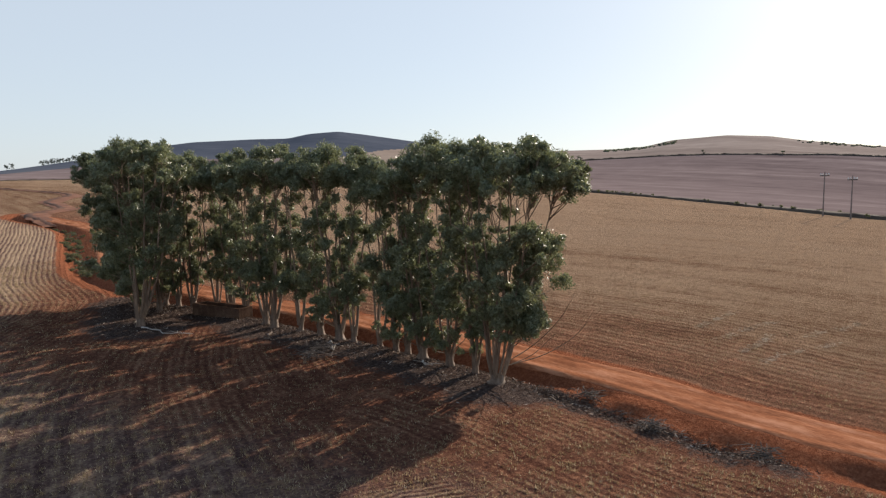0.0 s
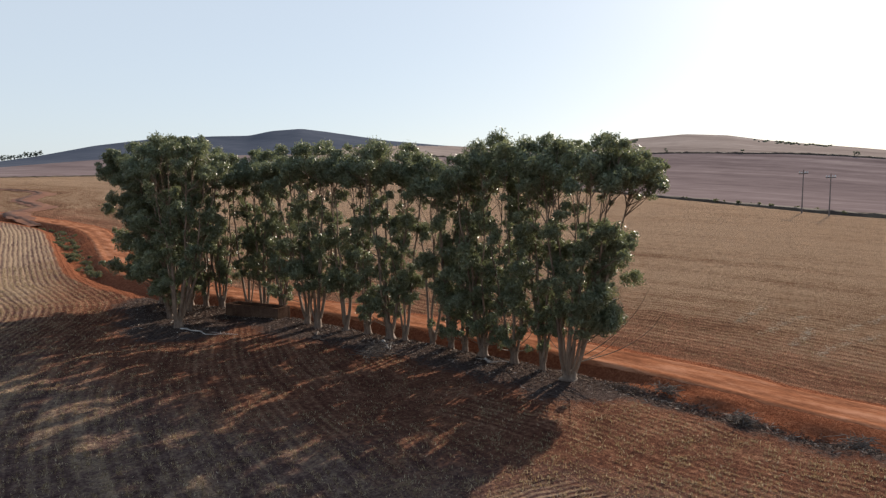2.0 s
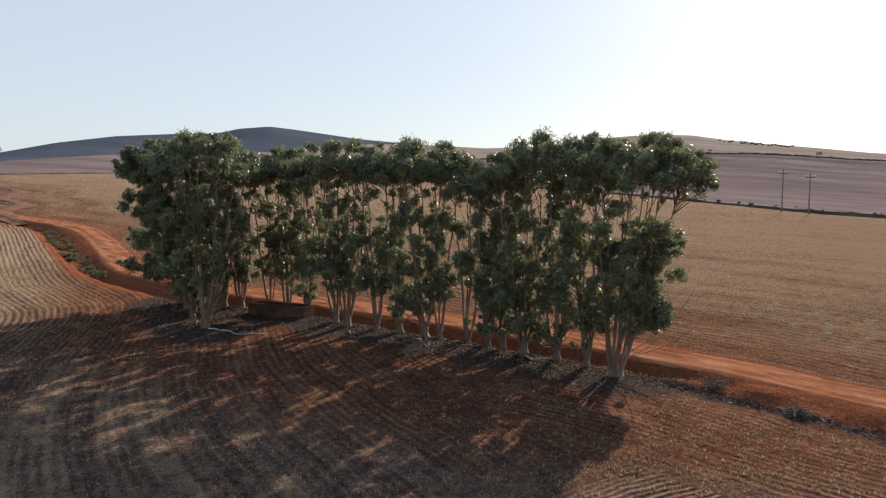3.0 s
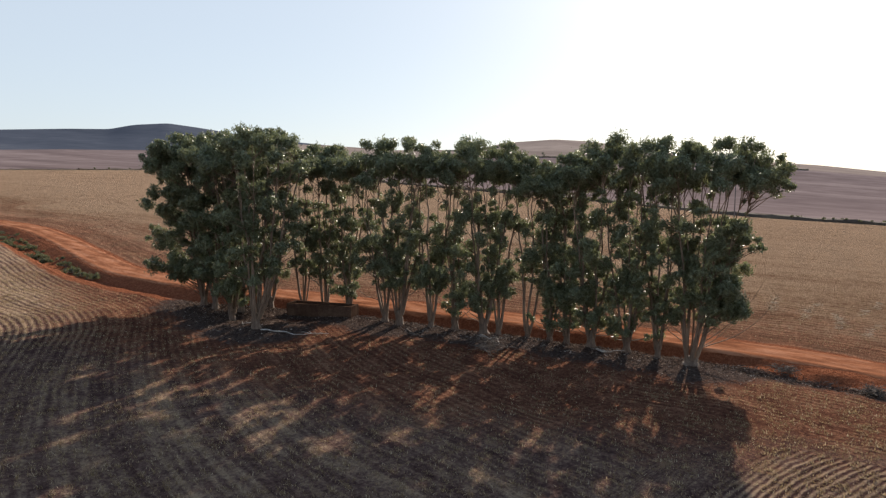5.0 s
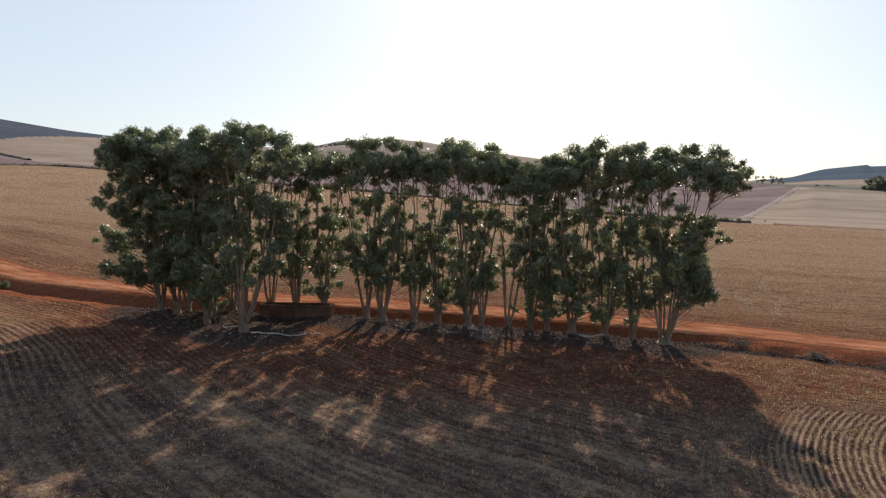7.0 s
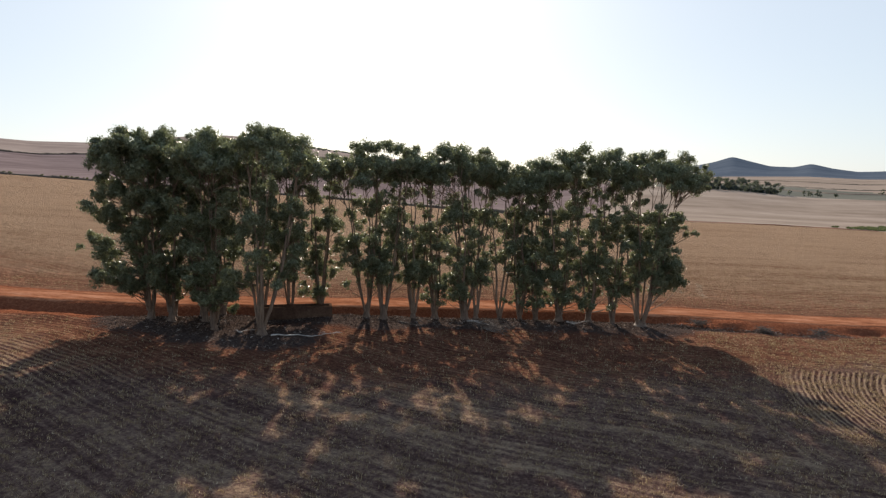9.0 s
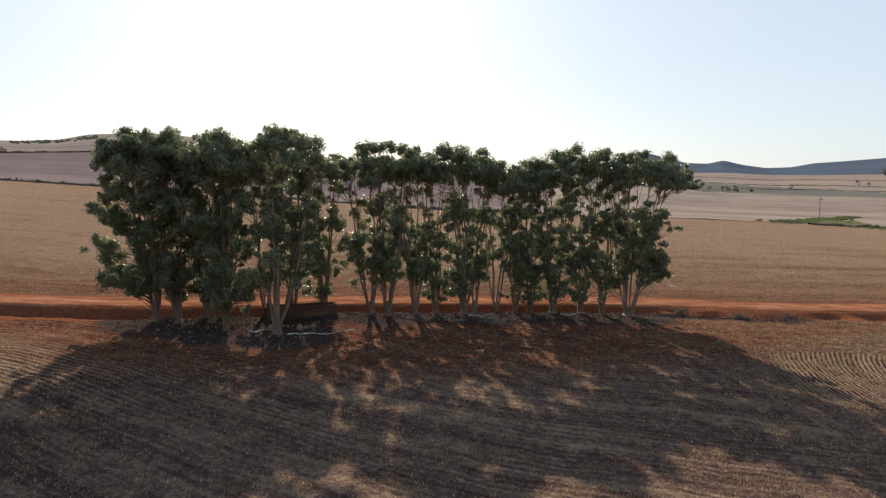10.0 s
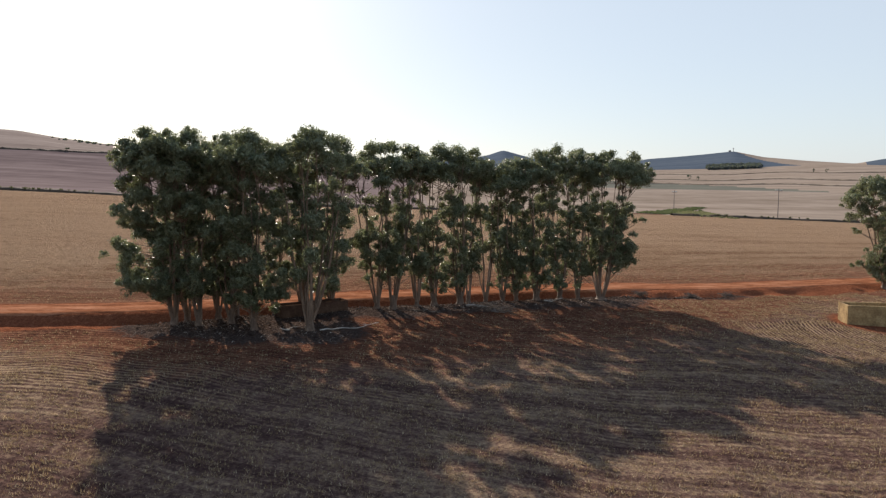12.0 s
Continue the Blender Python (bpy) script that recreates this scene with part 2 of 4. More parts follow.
# the blue of the air is put into the hill's colour
M_BLUE = far_field_mat("haze_blued_wooded_hill", [(0.35, (0.066, 0.082, 0.108)), (0.55, (0.092, 0.110, 0.138)), (0.70, (0.128, 0.142, 0.164))], 0.002)
M_BARK = noise_mat("pale_gum_bark", [(0.34, (0.075, 0.048, 0.034)), (0.50, (0.155, 0.106, 0.076)), (0.68, (0.30, 0.220, 0.165))], 1.6, 9.0, 0.75, 0.3, 0.5, 0.03, (1.0, 1.0, 0.3))
M_STEM = noise_mat("tan_gum_stem_bark", [(0.34, (0.105, 0.070, 0.052)), (0.49, (0.200, 0.136, 0.094)), (0.66, (0.36, 0.258, 0.182))], 1.2, 8.0, 0.7, 0.3, 0.4, 0.02, (1.0, 1.0, 0.3))
M_LEAF = leaf_mat("gum_leaves", (0.055, 0.067, 0.040), (0.290, 0.300, 0.175), 0.40)
M_SHRUB = leaf_mat("grey_green_scrub", (0.045, 0.044, 0.028), (0.125, 0.116, 0.070), 0.8)
# far leaves: greens greyed and blued for the haze in front of them
M_FARLEAF = leaf_mat("haze_greyed_leaves", (0.062, 0.072, 0.076), (0.112, 0.124, 0.120), 0.9)
M_HAZYLEAF = leaf_mat("haze_blued_far_leaves", (0.045, 0.058, 0.092), (0.066, 0.078, 0.112), 0.9)
M_STRAW = island_mat("wheat_straw", [(0.0, (0.125, 0.075, 0.046)), (0.5, (0.255, 0.170, 0.100)), (0.80, (0.42, 0.305, 0.185)), (1.0, (0.66, 0.53, 0.36))], 1.0, 0.35)
M_CONC = noise_mat("weathered_concrete", [(0.32, (0.12, 0.072, 0.036)), (0.5, (0.30, 0.200, 0.095)), (0.68, (0.50, 0.365, 0.185))], 0.9, 7.0, 0.9, 0.2, 0.4, 0.03)
M_OLDCONC = noise_mat("dark_brown_concrete", [(0.32, (0.046, 0.027, 0.019)), (0.5, (0.085, 0.050, 0.035)), (0.68, (0.135, 0.085, 0.060))], 0.9, 7.0, 0.95, 0.0, 0.4, 0.03)
# timber grey, lightened for the haze over the distant poles
M_WOOD = noise_mat("grey_pole_timber", [(0.35, (0.13, 0.105, 0.10)), (0.65, (0.25, 0.21, 0.19))], 0.8, 6.0)
M_PORCELAIN = noise_mat("white_porcelain", [(0.35, (0.62, 0.62, 0.60)), (0.65, (0.80, 0.80, 0.78))], 3.0, 20.0, 0.25, 0.5, 0.05, 0.002)
M_DEAD = noise_mat("bleached_deadwood", [(0.35, (0.20, 0.165, 0.14)), (0.65, (0.55, 0.50, 0.45))], 2.0, 9.0)
M_BRUSH = noise_mat("dark_dead_brush", [(0.35, (0.07, 0.050, 0.040)), (0.65, (0.21, 0.165, 0.135))], 2.0, 9.0)


# ---------------------------------------------------------------- mesh helpers
def mesh_of(name, verts, faces, mats, face_mat=None, attrs=None, smooth=False):
    """One mesh object from arrays: verts (n, 3), faces (m, 4) or (m, 3)."""
    verts, faces = np.asarray(verts, dtype=np.float32), np.asarray(faces, dtype=np.int32)
    me = bpy.data.meshes.new(name)
    k = faces.shape[1]
    me.vertices.add(len(verts))
    me.vertices.foreach_set("co", verts.ravel())
    me.loops.add(faces.size)
    me.loops.foreach_set("vertex_index", faces.ravel())
    me.polygons.add(len(faces))
    me.polygons.foreach_set("loop_start", np.arange(0, faces.size, k, dtype=np.int32))
    if face_mat is not None:
        me.polygons.foreach_set("material_index", np.asarray(face_mat, dtype=np.int32))
    for m in mats if isinstance(mats, (list, tuple)) else [mats]:
        me.materials.append(m)
    for key, values in (attrs or {}).items():
        a = me.attributes.new(key, "FLOAT", "POINT")
        a.data.foreach_set("value", np.asarray(values, dtype=np.float32))
    me.update(calc_edges=True)
    if smooth:
        me.polygons.foreach_set("use_smooth", np.ones(len(faces), dtype=bool))
    return new(name, me)


def tube(points, radii, sides=6, rough=0.0, rng=None):
    """Vertices and quads of a tapered tube along points, closed at its end by a point-like ring."""
    p = np.asarray(points, dtype=float)
    r = np.asarray(radii, dtype=float)
    tan = np.gradient(p, axis=0)
    tan /= np.linalg.norm(tan, axis=1)[:, None] + 1e-9
    ref = np.where(np.abs(tan[:, 2:3]) < 0.9, np.array([[0, 0, 1.0]]), np.array([[1.0, 0, 0]]))
    u = np.cross(ref, tan)
    u /= np.linalg.norm(u, axis=1)[:, None] + 1e-9
    v = np.cross(tan, u)
    a = np.arange(sides) * 2 * math.pi / sides
    rr = r[:, None] * (1 + (rng.uniform(-rough, rough, (len(p), sides)) if rough else 0))
    ring = p[:, None, :] + rr[..., None] * (np.cos(a)[None, :, None] * u[:, None, :] + np.sin(a)[None, :, None] * v[:, None, :])
    i, j = np.meshgrid(np.arange(len(p) - 1), np.arange(sides), indexing="ij")
    f = np.stack([i * sides + j, i * sides + (j + 1) % sides, (i + 1) * sides + (j + 1) % sides, (i + 1) * sides + j], -1).reshape(-1, 4)
    return ring.reshape(-1, 3), f


def joined(pieces):
    """Several (verts, faces) as one."""
    vs, fs, n = [], [], 0
    for v, f in pieces:
        vs.append(v)
        fs.append(f + n)
        n += len(v)
    return np.concatenate(vs), np.concatenate(fs)


def child(ob, parent):
    ob.parent = parent
    return ob


def box_vf(x0, x1, y0, y1, z0, z1):
    v = np.array([(x, y, z) for z in (z0, z1) for y in (y0, y1) for x in (x0, x1)], dtype=float)
    f = np.array([(0, 2, 3, 1), (4, 5, 7, 6), (0, 1, 5, 4), (2, 6, 7, 3), (0, 4, 6, 2), (1, 3, 7, 5)])
    return v, f


# ---------------------------------------------------------------- lie of the land
def plane_z(x, y):
    """The open slope, with a shallow hollow round the grove."""
    dip = np.interp(y, [8, 20, 30, 40, 50, 58, 66, 80, 100, 125], [0, 0.12, 0.32, 0.45, 0.5, 0.75, 0.9, 0.75, 0.35, 0])
    side = np.interp(x, [-60, -25, 6, 16, 34, 60, 110], [0, 0.55, 0.6, 1, 1, 0.6, 0])
    return 0.02753 * x + 0.04581 * y - 0.05 - dip * side


ROAD = np.array([(60, -160), (50, -90), (42, -30), (38.1, -11), (36.0, -1), (34.2, 8), (33.5, 15), (33.8, 20), (33.8, 25), (33.4, 30), (32.7, 34), (31.6, 41),
                 (30.2, 48), (28.9, 54), (27.4, 62), (25.8, 70), (24.9, 76), (24.6, 82), (26, 88), (28.8, 98.5), (31.4, 109), (32.9, 119), (32.3, 129), (31, 139), (30, 147.5), (31, 154), (35, 161), (39.5, 168), (40.5, 180), (41.5, 190),
                 (47.5, 203), (52, 212), (53, 221), (51, 233), (47, 248), (43, 264), (30, 300)], dtype=float)


def smooth_line(points, step=1.0):
    """A Catmull-Rom curve through points, sampled about every step metres."""
    p = np.vstack([2 * points[0] - points[1], points, 2 * points[-1] - points[-2]])
    out = []
    for a, b, c, d in zip(p[:-3], p[1:-2], p[2:-1], p[3:]):
        n = max(2, int(np.linalg.norm(c - b) / step))
        t = np.linspace(0, 1, n, endpoint=False)[:, None]
        out.append(0.5 * (2 * b + (c - a) * t + (2 * a - 5 * b + 4 * c - d) * t ** 2 + (3 * b - a - 3 * c + d) * t ** 3))
    return np.vstack(out + [points[-1:]])


ROAD_LINE = smooth_line(ROAD, 1.0)


def road_offset(x, y):
    """Distance from the road's middle: positive on the grove's side."""
    return (np.interp(y, ROAD_LINE[:, 1], ROAD_LINE[:, 0]) - x) * np.interp(y, ROAD_LINE[:, 1], 1 / np.sqrt(1 + np.gradient(ROAD_LINE[:, 0], ROAD_LINE[:, 1]) ** 2))


def lumps(x, y, size, seed):
    """Smooth made-up undulation between about -1 and 1."""
    r = np.random.RandomState(seed)
    z = np.zeros_like(x, dtype=float)
    for _ in range(7):
        a, k, ph = r.uniform(0, 2 * math.pi), 2 * math.pi / (size * r.uniform(0.6, 1.6)), r.uniform(0, 6.28)
        z += np.sin(k * (x * math.cos(a) + y * math.sin(a)) + ph)
    return z / 3.5


PX0, PX1, PY0, PY1 = -64.0, 60.0, -44.0, 160.0


def land_z(x, y):
    """Height of the near ground: a plane slope with the road's bank and small unevenness."""
    x, y = np.asarray(x, dtype=float), np.asarray(y, dtype=float)
    d = road_offset(x, y)
    # a washed-out ditch beside the road: deep to the north, narrow along the grove, shallow to the south
    lip = np.interp(y, [66, 78, 86, 94, 103, 114, 127, 140], [5.0, 4.4, 4.7, 5.6, 6.0, 6.2, 4.6, 4.2])
    wide = np.where(d > 1.9, 1.9 + (d - 1.9) * 3.1 / (lip - 1.9), d)
    north = np.interp(wide, [-40, -10, -3, -1.9, 1.6, 1.9, 2.9, 3.6, 4.3, 5.0, 5.8, 8.0], [0, 0.1, 0.25, 0.3, 0.3, 0.22, -0.27, -0.60, -0.56, 0.02, 0.10, 0])
    grove = np.interp(d, [-40, -10, -3, -1.9, 1.6, 1.9, 2.6, 3.1, 3.6, 4.2], [0, 0.1, 0.25, 0.3, 0.3, 0.22, -0.34, -0.34, -0.05, 0])
    south = np.interp(d, [-40, -10, -2.6, -1.9, 1.5, 2.0, 3.2, 4.2, 5.2, 6.5], [0, 0.1, 0.22, 0.26, 0.26, 0.18, -0.16, -0.24, -0.06, 0])
    south = south + 0.16 * lumps(x, y, 3.0, 6) * np.clip((d - 1.9) / 0.8, 0, 1) * np.clip((5.4 - d) / 0.8, 0, 1)
    kn, ks = np.clip((y - 60) / 6.0, 0, 1), np.clip((26 - y) / 5.0, 0, 1)
    bank = north * kn + south * ks + grove * (1 - kn - ks)
    rough = 0.10 * lumps(x, y, 9, 1) + 0.05 * lumps(x, y, 2.6, 2) + 0.03 * lumps(x, y, 1.1, 3)
    rough = rough * np.interp(np.abs(d), [1.6, 3.0], [0.2, 0.8])
    edge = np.clip(np.minimum.reduce([x - PX0, PX1 - x, y - PY0, PY1 - y]) / 8.0, 0, 1)
    return plane_z(x, y) + (bank + rough) * edge


TANK = (16.3, 6.7)
SWING = (8.0, -1.0)


# one seed row: straight down the field, swinging wide of the grove and on beside the road
ROW_CURVE = smooth_line(np.array([(-29, -60), (-18.4, -20), (-7.7, 20), (-2.3, 40), (2.6, 50), (7.6, 58), (10.4, 62), (12.5, 65.4), (13.8, 68.6), (14.3, 72), (14.5, 76.5), (15.2, 83), (19.2, 100), (24.2, 120), (27, 134), (34, 165)], dtype=float), 1.0)


def row_coord(x, y):
    """Distance from the field's edge: rows of stubble run along lines of one value."""
    across = 0.93 * (np.interp(y, ROW_CURVE[:, 1], ROW_CURVE[:, 0]) - x)
    # the header swung round the tank in wide arcs, then worked along the road
    turn = np.hypot(x - SWING[0], y - SWING[1])
    w = np.clip((26 - turn) / 2.0, 0, 1) * np.clip((x - 1) / 5, 0, 1)
    mine = across * (1 - w) + 1.6 * turn * w
    edge = np.clip((15.5 - road_offset(x, y)) / 1.2, 0, 1) * np.clip((34 - y) / 4.0, 0, 1)
    mine = mine * (1 - edge) + road_offset(x, y) * edge
    return np.where(road_offset(x, y) > 0, mine, -0.55 * road_offset(x, y))


GROVE = [(20.9, 64.4), (20.7, 62.7), (23.3, 63.8), (21.5, 60.5), (23.6, 61.6), (24.5, 60.4), (19.1, 58.7), (18.0, 54.8), (25.4, 57.4), (25.6, 55.2), (25.8, 52.8), (25.6, 49.0),
         (25.6, 47.6), (26.6, 45.4), (27.3, 43.7), (27.4, 41.3), (28.0, 40.4), (28.9, 38.5), (29.0, 36.8), (29.0, 35.5), (28.7, 33.6), (28.9, 31.2), (29.2, 29.2), (28.8, 27.0)]
# leaves and bark also lie in a strip along the ditch to the south
LITTER_STRIP = [(29.4, 24.6), (29.6, 23.0), (29.4, 21.4), (29.5, 19.8), (29.3, 18.2), (29.2, 16.6), (29.3, 14.8), (29.5, 13.2), (29.8, 11.6)]


def row_seam(x, y):
    """Where two sets of rows meet and the drilling is confused."""
    e = np.clip((15.8 - road_offset(x, y)) / 1.8, 0, 1) * np.clip((36 - y) / 8.0, 0, 1)
    w = np.clip((26.5 - np.hypot(x - SWING[0], y - SWING[1])) / 3.0, 0, 1) * np.clip((x - 1) / 5, 0, 1)
    return np.clip(np.maximum(4 * e * (1 - e), 4 * w * (1 - w)) * 1.2, 0, 1) * (road_offset(x, y) > 0)


def drilled(x, y):
    """Where the drilled rows stand out: round the tank and on the northern end of the field."""
    ring = np.hypot(x - SWING[0], y - SWING[1])
    deep = 0.2 * np.clip((road_offset(x, y) - 21) / 8, 0, 1) * np.clip((62 - y) / 10, 0, 1) * np.clip((y - 18) / 8, 0, 1) * np.clip(0.5 + 0.6 * lumps(x, y, 11.0, 44), 0, 1)
    d = road_offset(x, y)
    verge = 1.1 * np.clip((d - 5) / 1.5, 0, 1) * np.clip((17 - d) / 5, 0, 1) * np.clip((26 - y) / 6, 0, 1) + 0.75 * np.clip((-d - 2.5) / 2, 0, 1) * np.clip((40 + d) / 26, 0, 1) * np.clip((80 - y) / 15, 0, 1)
    return verge + deep + np.maximum(1.2 * np.clip((ring - 5) / 3, 0, 1) * np.clip((25 - ring) / 3, 0, 1) * np.clip((x - 4) / 5, 0, 1) * np.clip((d - 14.5) / 1.0, 0, 1), np.clip((y - 52) / 10, 0, 1) * np.clip((x - 1) / 6, 0, 1)) * (road_offset(x, y) > 5)


def masks(x, y):
    """Where the soil is bare, where leaves and bark lie or grove shade is painted, and what lies beyond the road."""
    d = road_offset(x, y)
    reach = np.interp(y, [-60, 5, 14, 24, 40, 50, 62, 70, 80, 95, 120], [8.0, 9.0, 13.0, 19.0, 22.0, 22.0, 19.0, 13.0, 8.0, 6.0, 5.0])
    bare = np.where(d > 0, np.clip((reach - d) / 8.0 + 0.45, 0, 1), np.maximum(np.clip((2.9 + d) / 1.2, 0, 1), 0.68 * np.clip((24 + d) / 22, 0, 1)))
    bare = np.maximum(bare, np.clip((6.0 - np.hypot(x - TANK[0], y - TANK[1])) / 2.5, 0, 1))
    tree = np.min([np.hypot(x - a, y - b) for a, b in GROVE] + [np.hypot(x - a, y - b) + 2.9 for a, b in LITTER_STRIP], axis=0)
    # spreads wider than the fallen leaves, to deepen the grove's shade on the soil
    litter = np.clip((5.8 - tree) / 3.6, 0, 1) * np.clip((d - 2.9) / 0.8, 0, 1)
    beyond = np.clip((-d - 1.0) / 2.0, 0, 1)
    return bare, litter, beyond


# edge of the near fields, and the heights in degrees at which farther fields and hilltops stand, by bearing
EYE_X, EYE_Y, EYE_Z = -15.0, 30.0, 13.0
HEDGE = np.array([(-300, 330), (0, 326), (145, 320), (215, 315), (232, 297), (207, 190), (194, 140), (189, 115), (181, 92), (171, 66), (163, 45), (166, 20), (169, 3), (182, -40), (182, -65), (179, -93), (175, -132), (160, -230), (60, -300)], dtype=float)
HEDGE_LINE = smooth_line(HEDGE, 4.0)
hb = np.degrees(np.arctan2(HEDGE_LINE[:, 0] - EYE_X, HEDGE_LINE[:, 1] - EYE_Y))
hr = np.hypot(HEDGE_LINE[:, 0] - EYE_X, HEDGE_LINE[:, 1] - EYE_Y)
# bearing, first line, second line, third line (degrees above the level)
LAND_NORTH = [
    (-45, 0.6, 0.9, 0.7), (0, 0.9, 1.1, 0.8), (10, 0.95, 1.2, 0.8), (12, 1.15, 1.5, 1.1), (16, 1.6, 2.2, 1.6), (20, 2.0, 3.1, 2.5), (24, 2.3, 3.7, 3.2),
    (28.5, 2.5, 4.0, 3.4), (31.3, 2.55, 4.1, 3.5), (33, 2.6, 4.5, 3.9), (35.4, 2.65, 4.72, 4.1), (37.4, 2.7, 4.5, 3.9), (40, 2.75, 4.15, 3.6), (42.5, 2.75, 3.8, 3.2), (47, 2.5, 3.4, 2.8), (53, 2.1, 3.05, 2.5), (58, 2.3, 3.12, 2.5),
    (60.6, 2.4, 3.3, 2.7), (62.5, 2.5, 3.75, 3.1), (66.5, 2.55, 4.02, 3.5), (69.5, 2.5, 3.85, 3.3), (72, 2.4, 3.42, 2.8), (74.5, 2.35, 3.1, 2.5)]
LAND_EAST = [
    (78, 2.1, 2.7, 2.1), (81.5, 1.75, 2.25, 1.7), (86, 1.5, 1.9, 1.4), (91, 1.0, 1.3, 0.9), (95, 0.8, 0.95, 0.9), (98, 0.5, 0.8, 1.2), (100, 0.4, 1.0, 1.8), (107, 0.1, 1.2, 2.6),
    (110, -0.2, 1.2, 2.1), (112.5, -0.4, 1.2, 2.1), (116, -0.5, 1.0, 1.6), (119.5, -0.6, 1.0, 1.75), (125, -0.7, 1.05, 2.2), (129, -0.8, 1.2, 1.6), (133.5, -0.9, 1.2, 1.3),
    (136, -0.9, 1.1, 1.5), (142, -0.8, 1.0, 1.3), (180, -0.2, 0.6, 1.0), (315, 0.6, 0.9, 0.7)]
LAND = np.array(LAND_NORTH + LAND_EAST)


order = np.argsort(hb)
LAND_FINE = np.arange(-48.0, 318.0, 0.1)
soft_kernel = np.hanning(15) / np.hanning(15).sum()
# the wooded hills to the east: bearing and height of the skyline
HILLS = np.array([(103, 2.0), (104.7, 2.06), (106, 2.33), (107.2, 2.72), (108.6, 2.32), (109.9, 1.97), (111.5, 1.90), (112.6, 2.15), (114, 1.79), (115.6, 1.54), (117.3, 1.58), (118.8, 1.86), (121, 2.0), (123, 2.15),
                  (125.2, 2.36), (127.4, 1.86), (130.3, 1.54), (133.4, 1.28), (135.2, 1.6), (137, 1.5)])
LAND_SOFT = {i: np.convolve(np.pad(np.interp(LAND_FINE, LAND[:, 0], LAND[:, i]), 7, "edge"), soft_kernel, "valid") for i in (1, 2, 3)}
inside = (LAND_FINE > 103) & (LAND_FINE < 137)
LAND_SOFT[3][inside] = np.convolve(np.interp(LAND_FINE, HILLS[:, 0], HILLS[:, 1]), np.hanning(9) / np.hanning(9).sum(), "same")[inside]


def profile(bear):
    """For bearings from the middle of the flight: radii and heights of the lines where the fields change."""
    bear = np.asarray(bear, dtype=float)
    sx, sy = np.sin(np.radians(bear)), np.cos(np.radians(bear))
    edge = np.interp(bear, hb[order], hr[order], left=330, right=330)
    e1, e2, e3 = (np.interp(bear, LAND_FINE, LAND_SOFT[i]) for i in (1, 2, 3))
    east = np.clip((bear - 94) / 6, 0, 1) * np.clip((250 - bear) / 20, 0, 1)
    r1, r2, r3 = 620 - 150 * east, 960 + 540 * east, 1300 + 1100 * east
    z_edge = plane_z(EYE_X + edge * sx, EYE_Y + edge * sy)
    e0 = np.degrees(np.arctan2(z_edge - EYE_Z, edge))
    return sx, sy, edge, r1, r2, r3, e0, e1, e2, e3


def dome(t, d):
    return t + d * t * (1 - t)


def far_place(bear, radius):
    """A place on the far ground at a bearing and distance from the middle of the flight."""
    sx, sy, edge, r1, r2, r3, e0, e1, e2, e3 = (float(v) for v in profile(bear))
    x, y = EYE_X + radius * sx, EYE_Y + radius * sy
    if radius <= edge:
        return x, y, float(plane_z(x, y))
    for ra, rb, ea, eb, d in ((edge, r1, e0, e1, 0), (r1, r2, e1, e2, 0.25), (r2, r3, e2, e3, 0.3)):
        if radius <= rb:
            e = ea + (eb - ea) * dome((radius - ra) / (rb - ra), d)
            break
    else:
        e = e3
    return x, y, EYE_Z + radius * math.tan(radians(e))


